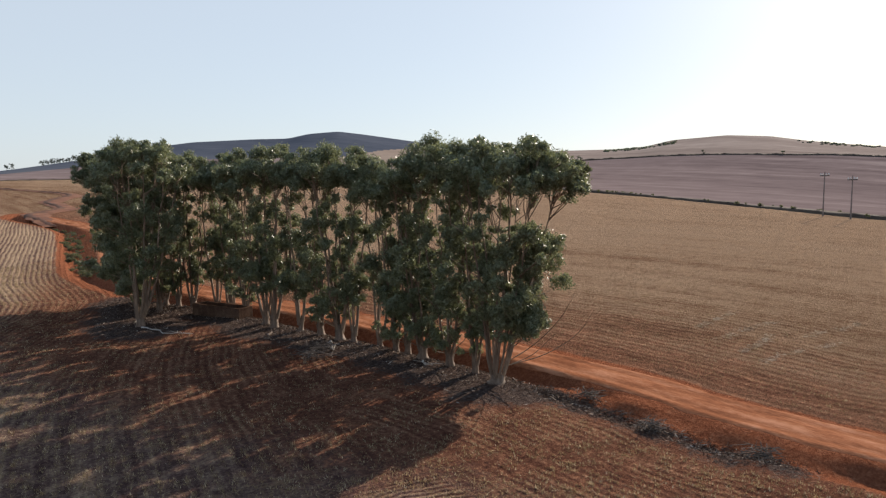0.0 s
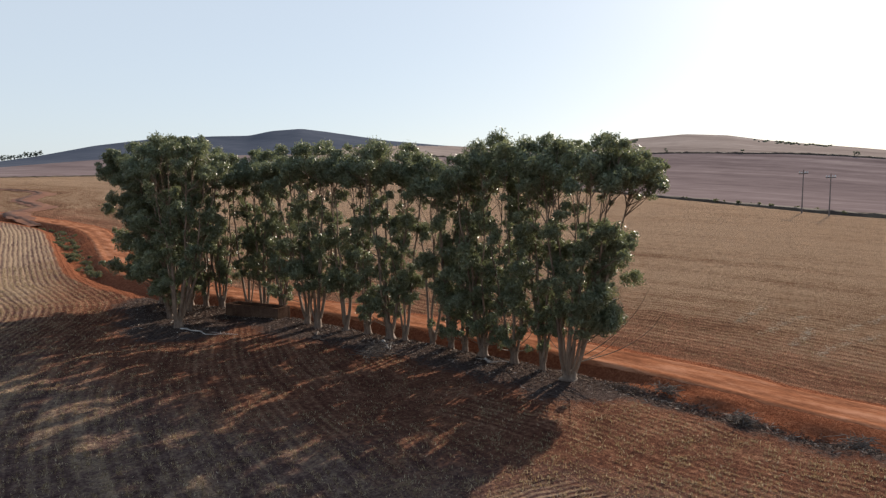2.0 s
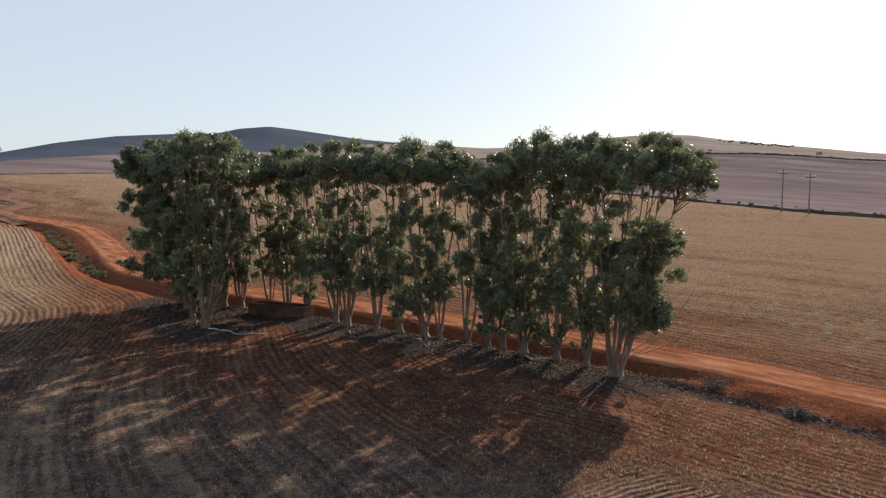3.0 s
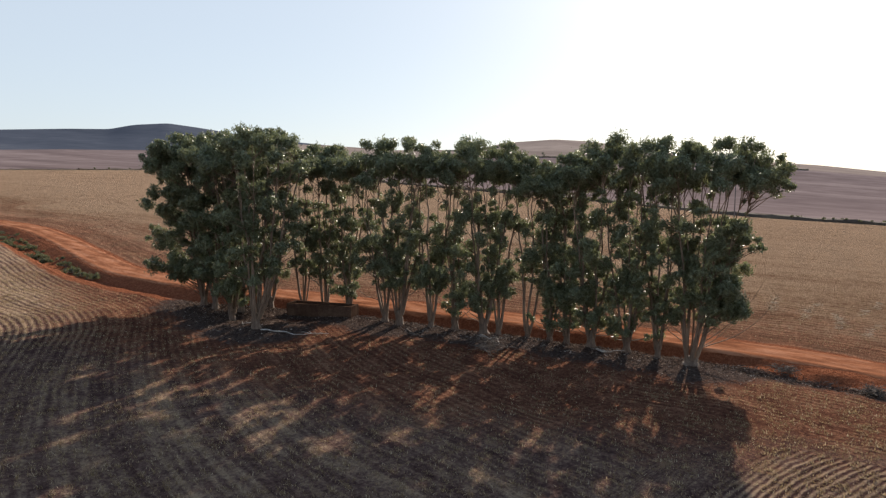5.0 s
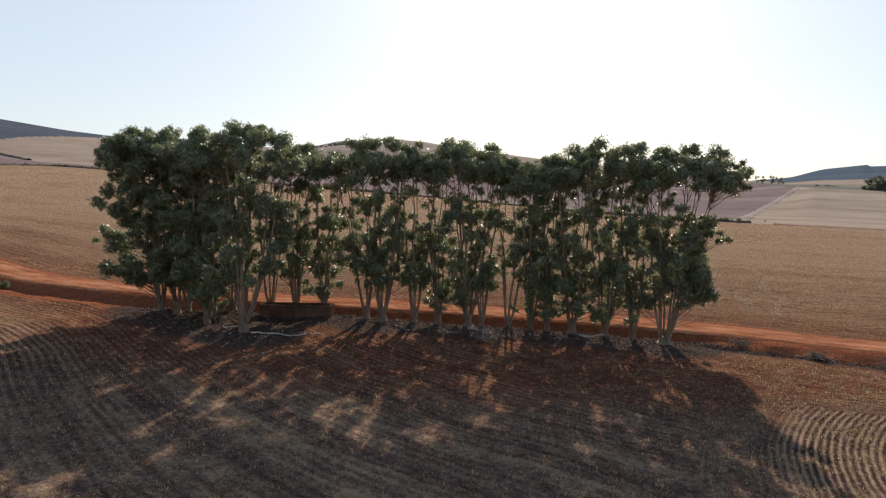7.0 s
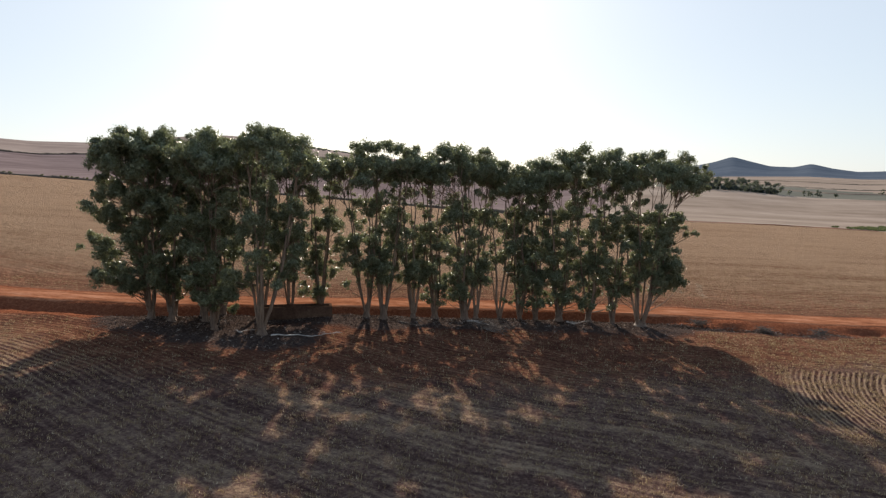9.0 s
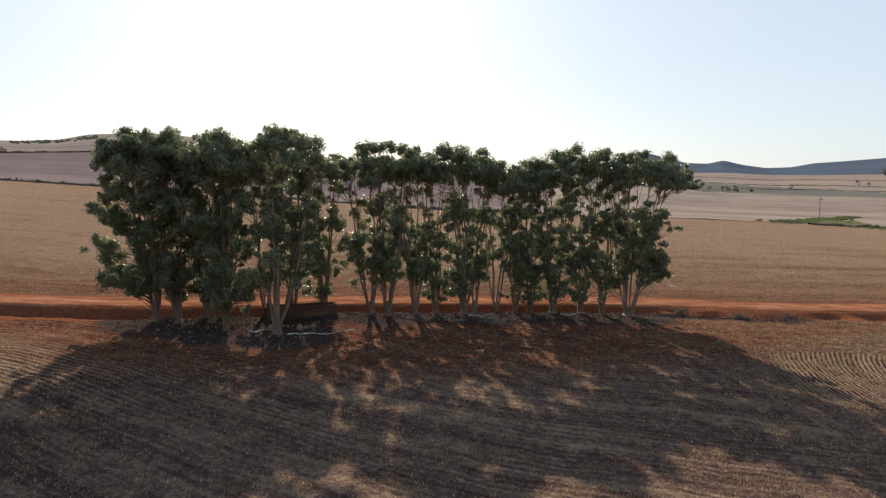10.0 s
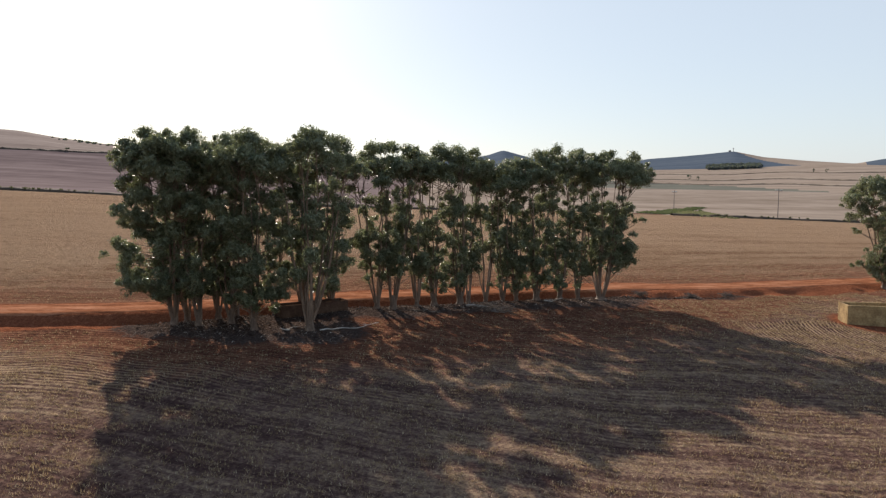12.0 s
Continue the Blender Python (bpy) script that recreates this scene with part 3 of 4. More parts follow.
def far_ground():
    """Rings of ground from the near patch out to the skyline: vertices, faces, slots."""
    n = 1440
    bear = np.arange(n) * 360.0 / n - 45.0
    sx, sy, edge, r1, r2, r3, e0, e1, e2, e3 = profile(bear)
    inner = np.min([np.where(np.abs(sx) > 1e-6, np.where(sx > 0, PX1 - EYE_X, PX0 - EYE_X) / np.where(np.abs(sx) > 1e-6, sx, 1), 1e9),
                    np.where(np.abs(sy) > 1e-6, np.where(sy > 0, PY1 - EYE_Y, PY0 - EYE_Y) / np.where(np.abs(sy) > 1e-6, sy, 1), 1e9)], axis=0)
    rings, slots = [], []
    for t in np.linspace(0, 1, 13):
        r = inner + (edge - inner) * t
        rings.append((EYE_X + r * sx, EYE_Y + r * sy, plane_z(EYE_X + r * sx, EYE_Y + r * sy)))
        slots.append(np.zeros(n, int))

    def stretch(ra, rb, ea, eb, count, slot, d=0.0):
        for t in np.linspace(0, 1, count + 1)[1:]:
            r = ra + (rb - ra) * t
            e = ea + (eb - ea) * dome(t, d)
            rings.append((EYE_X + r * sx, EYE_Y + r * sy, EYE_Z + r * np.tan(np.radians(e))))
            slots.append(slot(t))
    stretch(edge, r1, e0, e1, 24, lambda t: np.where(bear < 95.5 + 3.5 * t, np.where(((bear > 34.5 + 7 * (1 - t)) & (bear < 46 + 2 * math.sin(9 * t)) & (t > 0.2)), 7, 1), 4))
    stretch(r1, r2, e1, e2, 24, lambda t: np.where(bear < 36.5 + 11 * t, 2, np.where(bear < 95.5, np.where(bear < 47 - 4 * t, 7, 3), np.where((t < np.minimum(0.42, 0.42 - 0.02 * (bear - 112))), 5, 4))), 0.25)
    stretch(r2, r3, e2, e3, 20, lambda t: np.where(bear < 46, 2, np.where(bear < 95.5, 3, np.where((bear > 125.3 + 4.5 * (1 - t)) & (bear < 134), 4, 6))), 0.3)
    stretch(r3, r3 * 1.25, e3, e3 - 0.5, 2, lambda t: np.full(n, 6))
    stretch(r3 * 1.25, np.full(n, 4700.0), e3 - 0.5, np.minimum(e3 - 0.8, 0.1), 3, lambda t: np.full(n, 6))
    v = np.stack([np.stack(r, -1) for r in rings])
    m = len(rings)
    i, j = np.meshgrid(np.arange(m - 1), np.arange(n), indexing="ij")
    f = np.stack([i * n + j, i * n + (j + 1) % n, (i + 1) * n + (j + 1) % n, (i + 1) * n + j], -1).reshape(-1, 4)
    s = np.stack(slots)[1:].reshape(-1)
    return v.reshape(-1, 3), f[:, ::-1], s


def red_soil(x, y):
    """Raw orange-red subsoil in the ditch and on its lip."""
    d = road_offset(x, y)
    out = np.interp(y, [-60, 0, 26, 34, 58, 66, 130], [4.2, 4.6, 4.6, 3.1, 3.1, 6.2, 5.6]) + np.interp(y, [80, 95, 114, 128], [0, 0.8, 1.2, 0])
    return np.maximum(np.clip((out - d) / 0.7, 0, 1) * np.clip((d + 2.6) / 0.7, 0, 1), 0.8 * np.clip((5.0 - np.hypot(x - TANK[0], y - TANK[1])) / 1.5, 0, 1))


def build_ground():
    step = 0.4
    xs, ys = np.arange(PX0, PX1 + 0.01, step), np.arange(PY0, PY1 + 0.01, step)
    gx, gy = np.meshgrid(xs, ys)
    near_v = np.stack([gx, gy, land_z(gx, gy)], -1).reshape(-1, 3)
    w = len(xs)
    i, j = np.meshgrid(np.arange(len(ys) - 1), np.arange(w - 1), indexing="ij")
    near_f = np.stack([i * w + j, i * w + j + 1, (i + 1) * w + j + 1, (i + 1) * w + j], -1).reshape(-1, 4)
    fv, ff, fs = far_ground()
    verts, faces = joined([(near_v, near_f), (fv, ff)])
    slot = np.concatenate([np.zeros(len(near_f), int), fs])
    bare, litter, beyond = masks(verts[:, 0], verts[:, 1])
    far = np.arange(len(verts)) >= len(near_v)
    side = (verts[:, 0] > 0) & far
    beyond = np.where(side, 1.0, beyond)
    bare[far], litter[far] = 0, 0
    # the last mask joins straw density with sunlight painted on the southern end
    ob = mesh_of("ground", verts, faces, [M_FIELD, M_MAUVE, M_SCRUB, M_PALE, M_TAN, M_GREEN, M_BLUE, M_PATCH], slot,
                 {"rowc": row_coord(verts[:, 0], verts[:, 1]), "bare": bare, "red": np.where(far, 0.0, red_soil(verts[:, 0], verts[:, 1])), "litter": litter, "beyond": beyond, "calm": np.maximum(np.clip((-road_offset(verts[:, 0], verts[:, 1]) - 10) / np.where(verts[:, 1] > 75, 25, 60), 0, 1), row_seam(verts[:, 0], verts[:, 1])), "drill": drilled(verts[:, 0], verts[:, 1]), "thick_and_sunlit": np.maximum(1.1 * np.clip((verts[:, 1] - 61) / 14, 0, 1) * np.clip((verts[:, 0] + 2) / 8, 0, 1), np.maximum(0.45 * np.clip((22 - verts[:, 1]) / 14, 0, 1), 0.3 * np.clip((road_offset(verts[:, 0], verts[:, 1]) - 17) / 12, 0, 1) * np.clip((68 - verts[:, 1]) / 14, 0.2, 1))) * (1 - beyond)}, smooth=True)
    return tagged(ob, "harvested stubble fields on red soil rising to far hills", "ground", kind="structure")


build_ground()


def build_road():
    """A graded dirt road with two worn wheel tracks and ragged edges."""
    line = ROAD_LINE[(ROAD_LINE[:, 1] > -150) & (ROAD_LINE[:, 1] < 152)]
    across = np.linspace(-1.75, 1.75, 16)
    tan = np.gradient(line, axis=0)
    tan /= np.linalg.norm(tan, axis=1)[:, None]
    nrm = np.stack([tan[:, 1], -tan[:, 0]], -1)
    rng = np.random.RandomState(5)
    wob = np.convolve(rng.uniform(-1, 1, len(line) + 6), np.ones(7) / 7, "valid")
    rough_edge = rng.uniform(-1, 1, len(line))
    rows = []
    for k, o in enumerate(across):
        edge = abs(o) / 1.9
        off = -o + (0.5 * wob + 0.12 * rough_edge) * edge ** 2
        p = line - nrm * (-off)[:, None]
        rut = -0.05 * math.exp(-((abs(o) - 0.85) / 0.28) ** 2)
        z = land_z(p[:, 0], p[:, 1]) + 0.06 + rut - (0.07 if k in (0, 15) else 0)
        rows.append(np.column_stack([p, z]))
    v = np.stack(rows, 1)
    n, w = v.shape[:2]
    i, j = np.meshgrid(np.arange(n - 1), np.arange(w - 1), indexing="ij")
    f = np.stack([i * w + j, i * w + j + 1, (i + 1) * w + j + 1, (i + 1) * w + j], -1).reshape(-1, 4)
    ob = mesh_of("road", v.reshape(-1, 3), f, M_ROAD, smooth=True)
    return tagged(ob, "orange-red graded dirt farm road with wheel tracks", "road", kind="structure")


build_road()


# ---------------------------------------------------------------- gum trees
def leaves(centres, radii, per, rng, length=0.15, width=0.045, squash=0.95, outward=0.9):
    """Slim hanging leaves in clumps: every clump is a head of smaller round tufts, dense outside, hollow inside."""
    vs, ns = [], []
    for c, r in zip(centres, radii):
        subs = 13
        d = rng.normal(size=(subs, 3)) + (0, 0, 0.35)
        d /= np.linalg.norm(d, axis=1)[:, None]
        sc = d * r * rng.uniform(0.30, 0.76, (subs, 1))
        size = r * rng.uniform(0.24, 0.48, subs)
        n = max(3, int(per * r * r))
        k = rng.randint(0, subs, n)
        q = rng.normal(size=(n, 3))
        q /= np.linalg.norm(q, axis=1)[:, None]
        depth = 1 - 0.45 * rng.uniform(0, 1, (n, 1)) ** 2 + (rng.uniform(0, 1, (n, 1)) < 0.17) * rng.uniform(0, 0.75, (n, 1))
        p = sc[k] + q * size[k][:, None] * depth
        p[:, 2] *= squash * rng.uniform(0.78, 1.1)
        vs.append(p + c)
        ns.append(q + 0.8 * p / r)
    p, out = np.concatenate(vs), np.concatenate(ns)
    n = len(p)
    out = out / (np.linalg.norm(out, axis=1)[:, None] + 1e-9) * outward + rng.normal(0, 0.5, (n, 3))
    a = rng.normal(size=(n, 3)) + np.array([0, 0, -0.6])
    s = np.cross(out, a)
    s /= np.linalg.norm(s, axis=1)[:, None] + 1e-9
    a = np.cross(s, out)
    a /= np.linalg.norm(a, axis=1)[:, None] + 1e-9
    ll, ww = length * rng.uniform(0.7, 1.4, (n, 1)), width * rng.uniform(0.7, 1.4, (n, 1))
    v = np.stack([p - a * ll - s * ww * 0.9, p - a * ll * 0.6 + s * ww, p + a * ll], 1).reshape(-1, 3)
    return v, np.arange(3 * n).reshape(-1, 3)


def gum_tree(x, y, height, spread, stems, seed, bias=(0, 0), low=2.6, fill=1.0, stump=0.36, gap=(0.71, 0.83), boughs=(), bare=(), label=""):
    """A coppiced gum: short bole, leaning stems, a domed canopy of round leaf heads, and a lower skirt of foliage with open stems between.

    boughs: (bearing, spread of bearing, reach, reach, height, height, count) of leaf heads carried out on side branches."""
    rng = np.random.RandomState(seed)
    z0 = float(land_z(x, y))
    tree = new("gum_tree")
    tree.location = (x, y, z0)
    # bole with a flared foot
    tall = 1.15 if stump < 0.5 else 0.5
    hz = tall * np.array([-0.35, -0.04, 0.10, 0.32, 0.58, 0.84, 1.0])
    rr = stump * np.array([1.2, 1.0, 0.80, 0.68, 0.66, 0.56, 0.20])
    lean = rng.uniform(-0.08, 0.08, 2)
    trunk = mesh_of("trunk", *tube(np.column_stack([hz * lean[0], hz * lean[1], hz]), rr, 11, 0.13, rng), M_BARK, smooth=True)
    child(trunk, tree)
    centres, radii, twigs, ways = [], [], [], []
    bias = np.array(bias, dtype=float)
    a0 = rng.uniform(0, 6.28)
    t = np.linspace(0, 1, 13)
    for s in range(stems):
        ang = a0 + 2 * math.pi * s / stems + rng.uniform(-0.45, 0.45)
        reach = spread * rng.uniform(0.40, 0.95)
        end = np.array([bias[0] * rng.uniform(0.5, 1.1) + reach * math.cos(ang), bias[1] * rng.uniform(0.5, 1.1) + reach * math.sin(ang), height * rng.uniform(0.86, 0.95)])
        start = np.array([0.52 * stump * math.cos(ang), 0.52 * stump * math.sin(ang), tall * rng.uniform(0.35, 0.75)])
        lift, early = rng.uniform(1.2, 1.9), rng.uniform(0.55, 0.95)
        way = early * t ** 0.72 + (1 - early) * t ** lift
        pts = np.column_stack([start[0] + (end[0] - start[0]) * way, start[1] + (end[1] - start[1]) * way, start[2] + (end[2] - start[2]) * t])
        pts[:, :2] += np.cumsum(rng.normal(0, 0.075, (13, 2)), axis=0) * np.minimum(t * 3, 1)[:, None]
        r0 = rng.uniform(0.060, 0.120)
        limb = mesh_of("limb", *tube(pts, r0 * (0.85 * (1 - t) ** 0.8 + 0.15 * (1 - 0.7 * t)) + 0.004, 7, 0.06, rng), M_STEM, smooth=True)
        child(limb, trunk)
        ways.append(pts)
    at = np.array(ways)

    def carrier(c, drop):
        """The place on the nearest stem from which a leaf head at c is carried."""
        z = max(c[2] - drop, 0.8)
        best = min(at, key=lambda p: np.hypot(np.interp(z, p[:, 2], p[:, 0]) - c[0], np.interp(z, p[:, 2], p[:, 1]) - c[1]))
        return np.array([np.interp(z, best[:, 2], best[:, i]) for i in range(3)])

    def head(c, r, drop):
        centres.append(c)
        radii.append(r)
        twigs.append((carrier(c, drop), c))
    # the canopy: round heads side by side under a dome, with lesser ones below
    g0, g1 = gap[0] + rng.uniform(-0.03, 0.03), gap[1] + rng.uniform(-0.02, 0.02)
    spots = []
    for _ in range(260):
        rho, th = spread * 1.15 * math.sqrt(rng.uniform()), rng.uniform(0, 6.28)
        q = bias + rho * np.array([math.cos(th), math.sin(th)])
        if all(np.hypot(*(q - o)) > (1.12 if spread < 2.7 else 0.98) for o in spots):
            spots.append(q)
    for q in spots:
        far = float(np.hypot(*(q - bias))) / spread
        r = rng.uniform(0.62, 1.05)
        top = height + 0.6 - 1.5 * far ** 2 - 1.2 * rng.uniform(0, 1) ** 1.6
        c = np.array([q[0], q[1], top - 0.85 * r])
        head(c, r, rng.uniform(1.4, 2.8))
        for _ in range(rng.randint(1, 3)):
            d = rng.normal(0, 1, 3) * (1, 1, 0.5)
            d = d / np.linalg.norm(d) * r * rng.uniform(0.8, 1.15)
            if c[2] + d[2] < top - 0.35:
                head(c + d, rng.uniform(0.3, 0.55), 1.0)
        if rng.uniform() < 0.25:
            head(c + (rng.normal(0, 0.35), rng.normal(0, 0.35), -rng.uniform(0.7, 1.8)), rng.uniform(0.3, 0.6), 1.2)
    # the skirt
    for p in ways:
        for _ in range(int(round(fill * rng.uniform(5.5, 7.5)))):
            z = low + ((g0 + rng.normal(0, 0.03)) * height - low + 0.3) * rng.uniform(0, 1) ** 1.2 - 0.3
            on = np.array([np.interp(z, p[:, 2], p[:, i]) for i in range(3)])
            aa, out = rng.uniform(0, 6.28), rng.uniform(0.1, 0.80) * spread
            side = on[:2] - bias * z / height
            c = on + np.array([math.cos(aa) * out + 0.25 * side[0], math.sin(aa) * out + 0.25 * side[1], rng.uniform(-0.1, 0.3)])
            axis = bias * z / height
            wide = float(np.hypot(*(c[:2] - axis)))
            if wide > spread * 1.05:
                c[:2] = axis + (c[:2] - axis) * spread * 1.05 / wide
            head(c, rng.uniform(0.34, 0.86) * (0.75 if z < low + 0.8 else 1.0), rng.uniform(0.6, 1.5))
        # sprays close along the stem, few of them in the open stretch
        for z in np.arange(low, height * 0.9, 0.55):
            if rng.uniform() < (0.1 if g0 < z / height < g1 else 0.42):
                on = np.array([np.interp(z, p[:, 2], p[:, i]) for i in range(3)])
                aa, out = rng.uniform(0, 6.28), rng.uniform(0.08, 0.55)
                head(on + np.array([math.cos(aa) * out, math.sin(aa) * out, rng.uniform(-0.1, 0.3)]), rng.uniform(0.2, 0.42), 0.5)
    for b, db, r0, r1, h0, h1, count in boughs:
        for _ in range(count):
            a, reach, z = radians(b + rng.uniform(-db, db)), rng.uniform(r0, r1), rng.uniform(h0, h1)
            c = np.array([math.sin(a) * reach, math.cos(a) * reach, z])
            r = rng.uniform(0.5, 0.9)
            head(c, r, rng.uniform(1.0, 2.2))
            inner = c * (0.74, 0.74, 1) - (0, 0, 0.25)
            head(inner, rng.uniform(0.4, 0.65), 1.0)
            for _ in range(2):
                head(c + rng.normal(0, 0.45, 3) * (1, 1, 0.6), rng.uniform(0.3, 0.5), 0.8)
    for points in bare:
        p = smooth_line(np.array(points, dtype=float), 0.5)
        child(mesh_of("bare_branch", *tube(p, np.linspace(0.035, 0.006, len(p)), 5, 0.1, rng), M_STEM, smooth=True), tree)
    bits = []
    for a, c in twigs:
        mid = (a + c) / 2 + rng.normal(0, 0.07, 3) + np.array([0, 0, -0.10])
        w = 0.6 + 0.25 * min(2.0, float(np.linalg.norm(a - c)))
        bits.append(tube(np.array([a, mid, c]), [0.030 * w, 0.021 * w, 0.008], 4))
    tagged(child(mesh_of("branchwork", *joined(bits), M_STEM), tree), kind="stuff")
    crown = mesh_of("crown", *leaves(centres, radii, 1000, rng, 0.118, 0.040), M_LEAF)
    child(crown, tree)
    return tagged(tree, label or "many-stemmed gum tree with pale bark and dark foliage", "tree", "gum trees of the grove")


# x, y, height, spread, stems, bias, low, fill, bole, open stretch
NORTH_CLUMP = [
    (20.9, 64.4, 13.9, 2.6, 8, (-0.7, 0.3), 2.3, 1.1, 0.36, (0.74, 0.82)),
    (20.7, 62.7, 14.0, 2.2, 5, (-0.8, 0.2), 2.3, 1.2, 0.34, (0.72, 0.82)),
    (23.3, 63.8, 14.0, 2.2, 5, (0.2, 0.6), 2.0, 1.0, 0.34, (0.72, 0.82)),
    (21.5, 60.5, 14.0, 2.2, 5, (-0.4, 0.0), 1.6, 1.2, 0.34, (0.72, 0.82)),
    (23.6, 61.6, 13.8, 2.0, 5, (0.2, 0.0), 2.2, 0.8, 0.34, (0.70, 0.82)),
    (24.5, 60.4, 13.6, 2.0, 6, (0.2, 0.0), 2.4, 0.8, 0.42, (0.70, 0.82)),
    (19.1, 58.7, 14.2, 2.4, 6, (-0.2, 0.0), 1.9, 1.3, 0.34, (0.73, 0.82)),
    (18.0, 54.8, 14.3, 2.9, 9, (0.4, -0.6), 3.9, 0.85, 0.42, (0.72, 0.81)),
]
MIDDLE_ROW = [
    (25.4, 57.4, 13.8, 1.9, 4, (0.0, 0.0), 4.0, 0.7, 0.28, (0.70, 0.82)),
    (25.6, 55.2, 14.2, 2.2, 7, (0.0, -0.2), 3.4, 0.7, 0.34, (0.66, 0.80)),
    (25.8, 52.8, 13.4, 1.7, 5, (0.0, 0.0), 1.5, 0.8, 0.26, (0.66, 0.82)),
    (25.6, 49.0, 13.9, 2.4, 6, (-0.2, 0.5), 3.0, 0.9, 0.34, (0.70, 0.83)),
    (25.6, 47.6, 13.9, 2.4, 7, (0.0, -0.2), 2.8, 0.9, 0.42, (0.70, 0.83)),
    (26.6, 45.4, 13.6, 1.8, 5, (0.0, 0.0), 2.6, 0.8, 0.28, (0.64, 0.82)),
    (27.3, 43.7, 14.2, 2.1, 5, (0.0, 0.2), 1.6, 1.0, 0.38, (0.66, 0.82)),
    (27.4, 41.3, 14.0, 2.4, 8, (0.0, 0.2), 1.6, 0.95, 0.44, (0.70, 0.83)),
    (28.0, 40.4, 13.6, 1.6, 4, (0.2, -0.2), 3.0, 0.6, 0.28, (0.66, 0.82)),
]
SOUTH_ROW = [
    (28.9, 38.5, 13.2, 1.9, 4, (0.0, 0.0), 4.2, 0.8, 0.30, (0.66, 0.82)),
    (29.0, 36.8, 13.2, 1.9, 5, (0.0, 0.0), 1.5, 1.25, 0.30, (0.74, 0.82)),
    (29.0, 35.5, 13.3, 1.9, 5, (0.0, 0.0), 1.5, 1.25, 0.30, (0.75, 0.82)),
    (28.7, 33.6, 13.6, 2.3, 6, (0.0, 0.0), 1.5, 1.2, 0.44, (0.72, 0.83)),
    (28.9, 31.2, 14.4, 2.3, 6, (0.0, 0.2), 1.5, 1.2, 0.36, (0.71, 0.83)),
    (29.2, 29.2, 14.3, 2.0, 5, (0.0, 0.0), 2.4, 1.1, 0.28, (0.69, 0.82)),
    (28.8, 27.0, 14.1, 3.2, 11, (0.5, -1.0), 2.8, 0.9, 0.62, (0.66, 0.84)),
]
TREES = NORTH_CLUMP + MIDDLE_ROW + SOUTH_ROW
# long low boughs at the two ends of the grove: bearing, its spread, reach, heights, count
BOUGHS = {0: ((-55, 45, 2.2, 3.4, 2.4, 10.6, 14), (-75, 24, 2.9, 4.2, 10.8, 12.9, 9), (-64, 12, 3.3, 3.9, 3.2, 4.6, 2), (-40, 14, 3.4, 4.0, 5.6, 6.8, 2), (-60, 14, 3.6, 4.3, 8.2, 9.6, 2), (-10, 14, 2.6, 3.2, 2.8, 9.0, 3)),
          1: ((-80, 40, 1.8, 3.2, 2.6, 9.6, 10),), 6: ((-95, 60, 1.4, 2.6, 2.8, 9.0, 8),),
          23: ((160, 30, 2.4, 3.6, 11.8, 13.0, 9), (165, 22, 3.8, 4.8, 11.2, 12.2, 6), (160, 45, 1.6, 2.6, 3.4, 9.2, 12), (165, 10, 2.3, 2.7, 3.2, 4.2, 2))}
BARE = [[(0.4, -0.4, 1.2), (1.2, -1.6, 2.2), (2.0, -2.9, 3.8), (2.4, -3.8, 5.6)], [(0.4, -0.5, 1.0), (1.6, -2.3, 1.8), (2.8, -3.6, 3.0), (3.2, -4.4, 4.4)], [(0.5, -0.3, 0.9), (1.7, -1.3, 1.6), (2.7, -2.1, 2.8)]]
for k, (tx, ty, th, ts, tn, tb, tl, tf, tst, tg) in enumerate(TREES):
    gum_tree(tx, ty, th, ts, tn, 100 + k, tb, tl, tf, tst, tg, BOUGHS.get(k, ()), BARE if k == 23 else ())
gum_tree(35.6, -12.6, 13.2, 3.4, 12, 300, (0.2, 0.6), 1.6, 1.4, 0.44, (0.74, 0.80), label="lone gum tree standing beside the dirt road")


# ---------------------------------------------------------------- concrete tanks
def tank(x, y, turn, long, wide, high, mat, label):
    """An open rectangular concrete reservoir: four walls with a rim, a dark floor."""
    ob = new("water_tank")
    z0 = float(land_z(x, y)) - 0.15
    ob.matrix_world = pose(x, y, z0, 0, 0, turn)
    th = 0.22
    L, W = long / 2, wide / 2
    for nm, dims in (("wall", (-L, L, -W, -W + th)), ("wall", (-L, L, W - th, W)), ("wall", (-L, -L + th, -W + th, W - th)), ("wall", (L - th, L, -W + th, W - th))):
        bm = bmesh.new()
        v, f = box_vf(*dims, 0, high)
        vv = [bm.verts.new(p) for p in v]
        for q in f:
            bm.faces.new([vv[i] for i in q])
        bmesh.ops.recalc_face_normals(bm, faces=bm.faces)
        bmesh.ops.bevel(bm, geom=[e for e in bm.edges], offset=0.03, segments=2, affect="EDGES")
        me = bpy.data.meshes.new(nm)
        bm.to_mesh(me)
        bm.free()
        me.materials.append(mat)
        child(new(nm, me), ob)
    child(mesh_of("tank_floor", *box_vf(-L + th, L - th, -W + th, W - th, 0.0, 0.3), mat), ob)
    return tagged(ob, label, "water tank")


tank(24.45, 54.4, -73, 5.6, 1.5, 1.1, M_OLDCONC, "old brown concrete trough under the trees")
tank(TANK[0], TANK[1], -112, 7.0, 2.0, 1.95, M_CONC, "weathered concrete water tank on bare red soil")


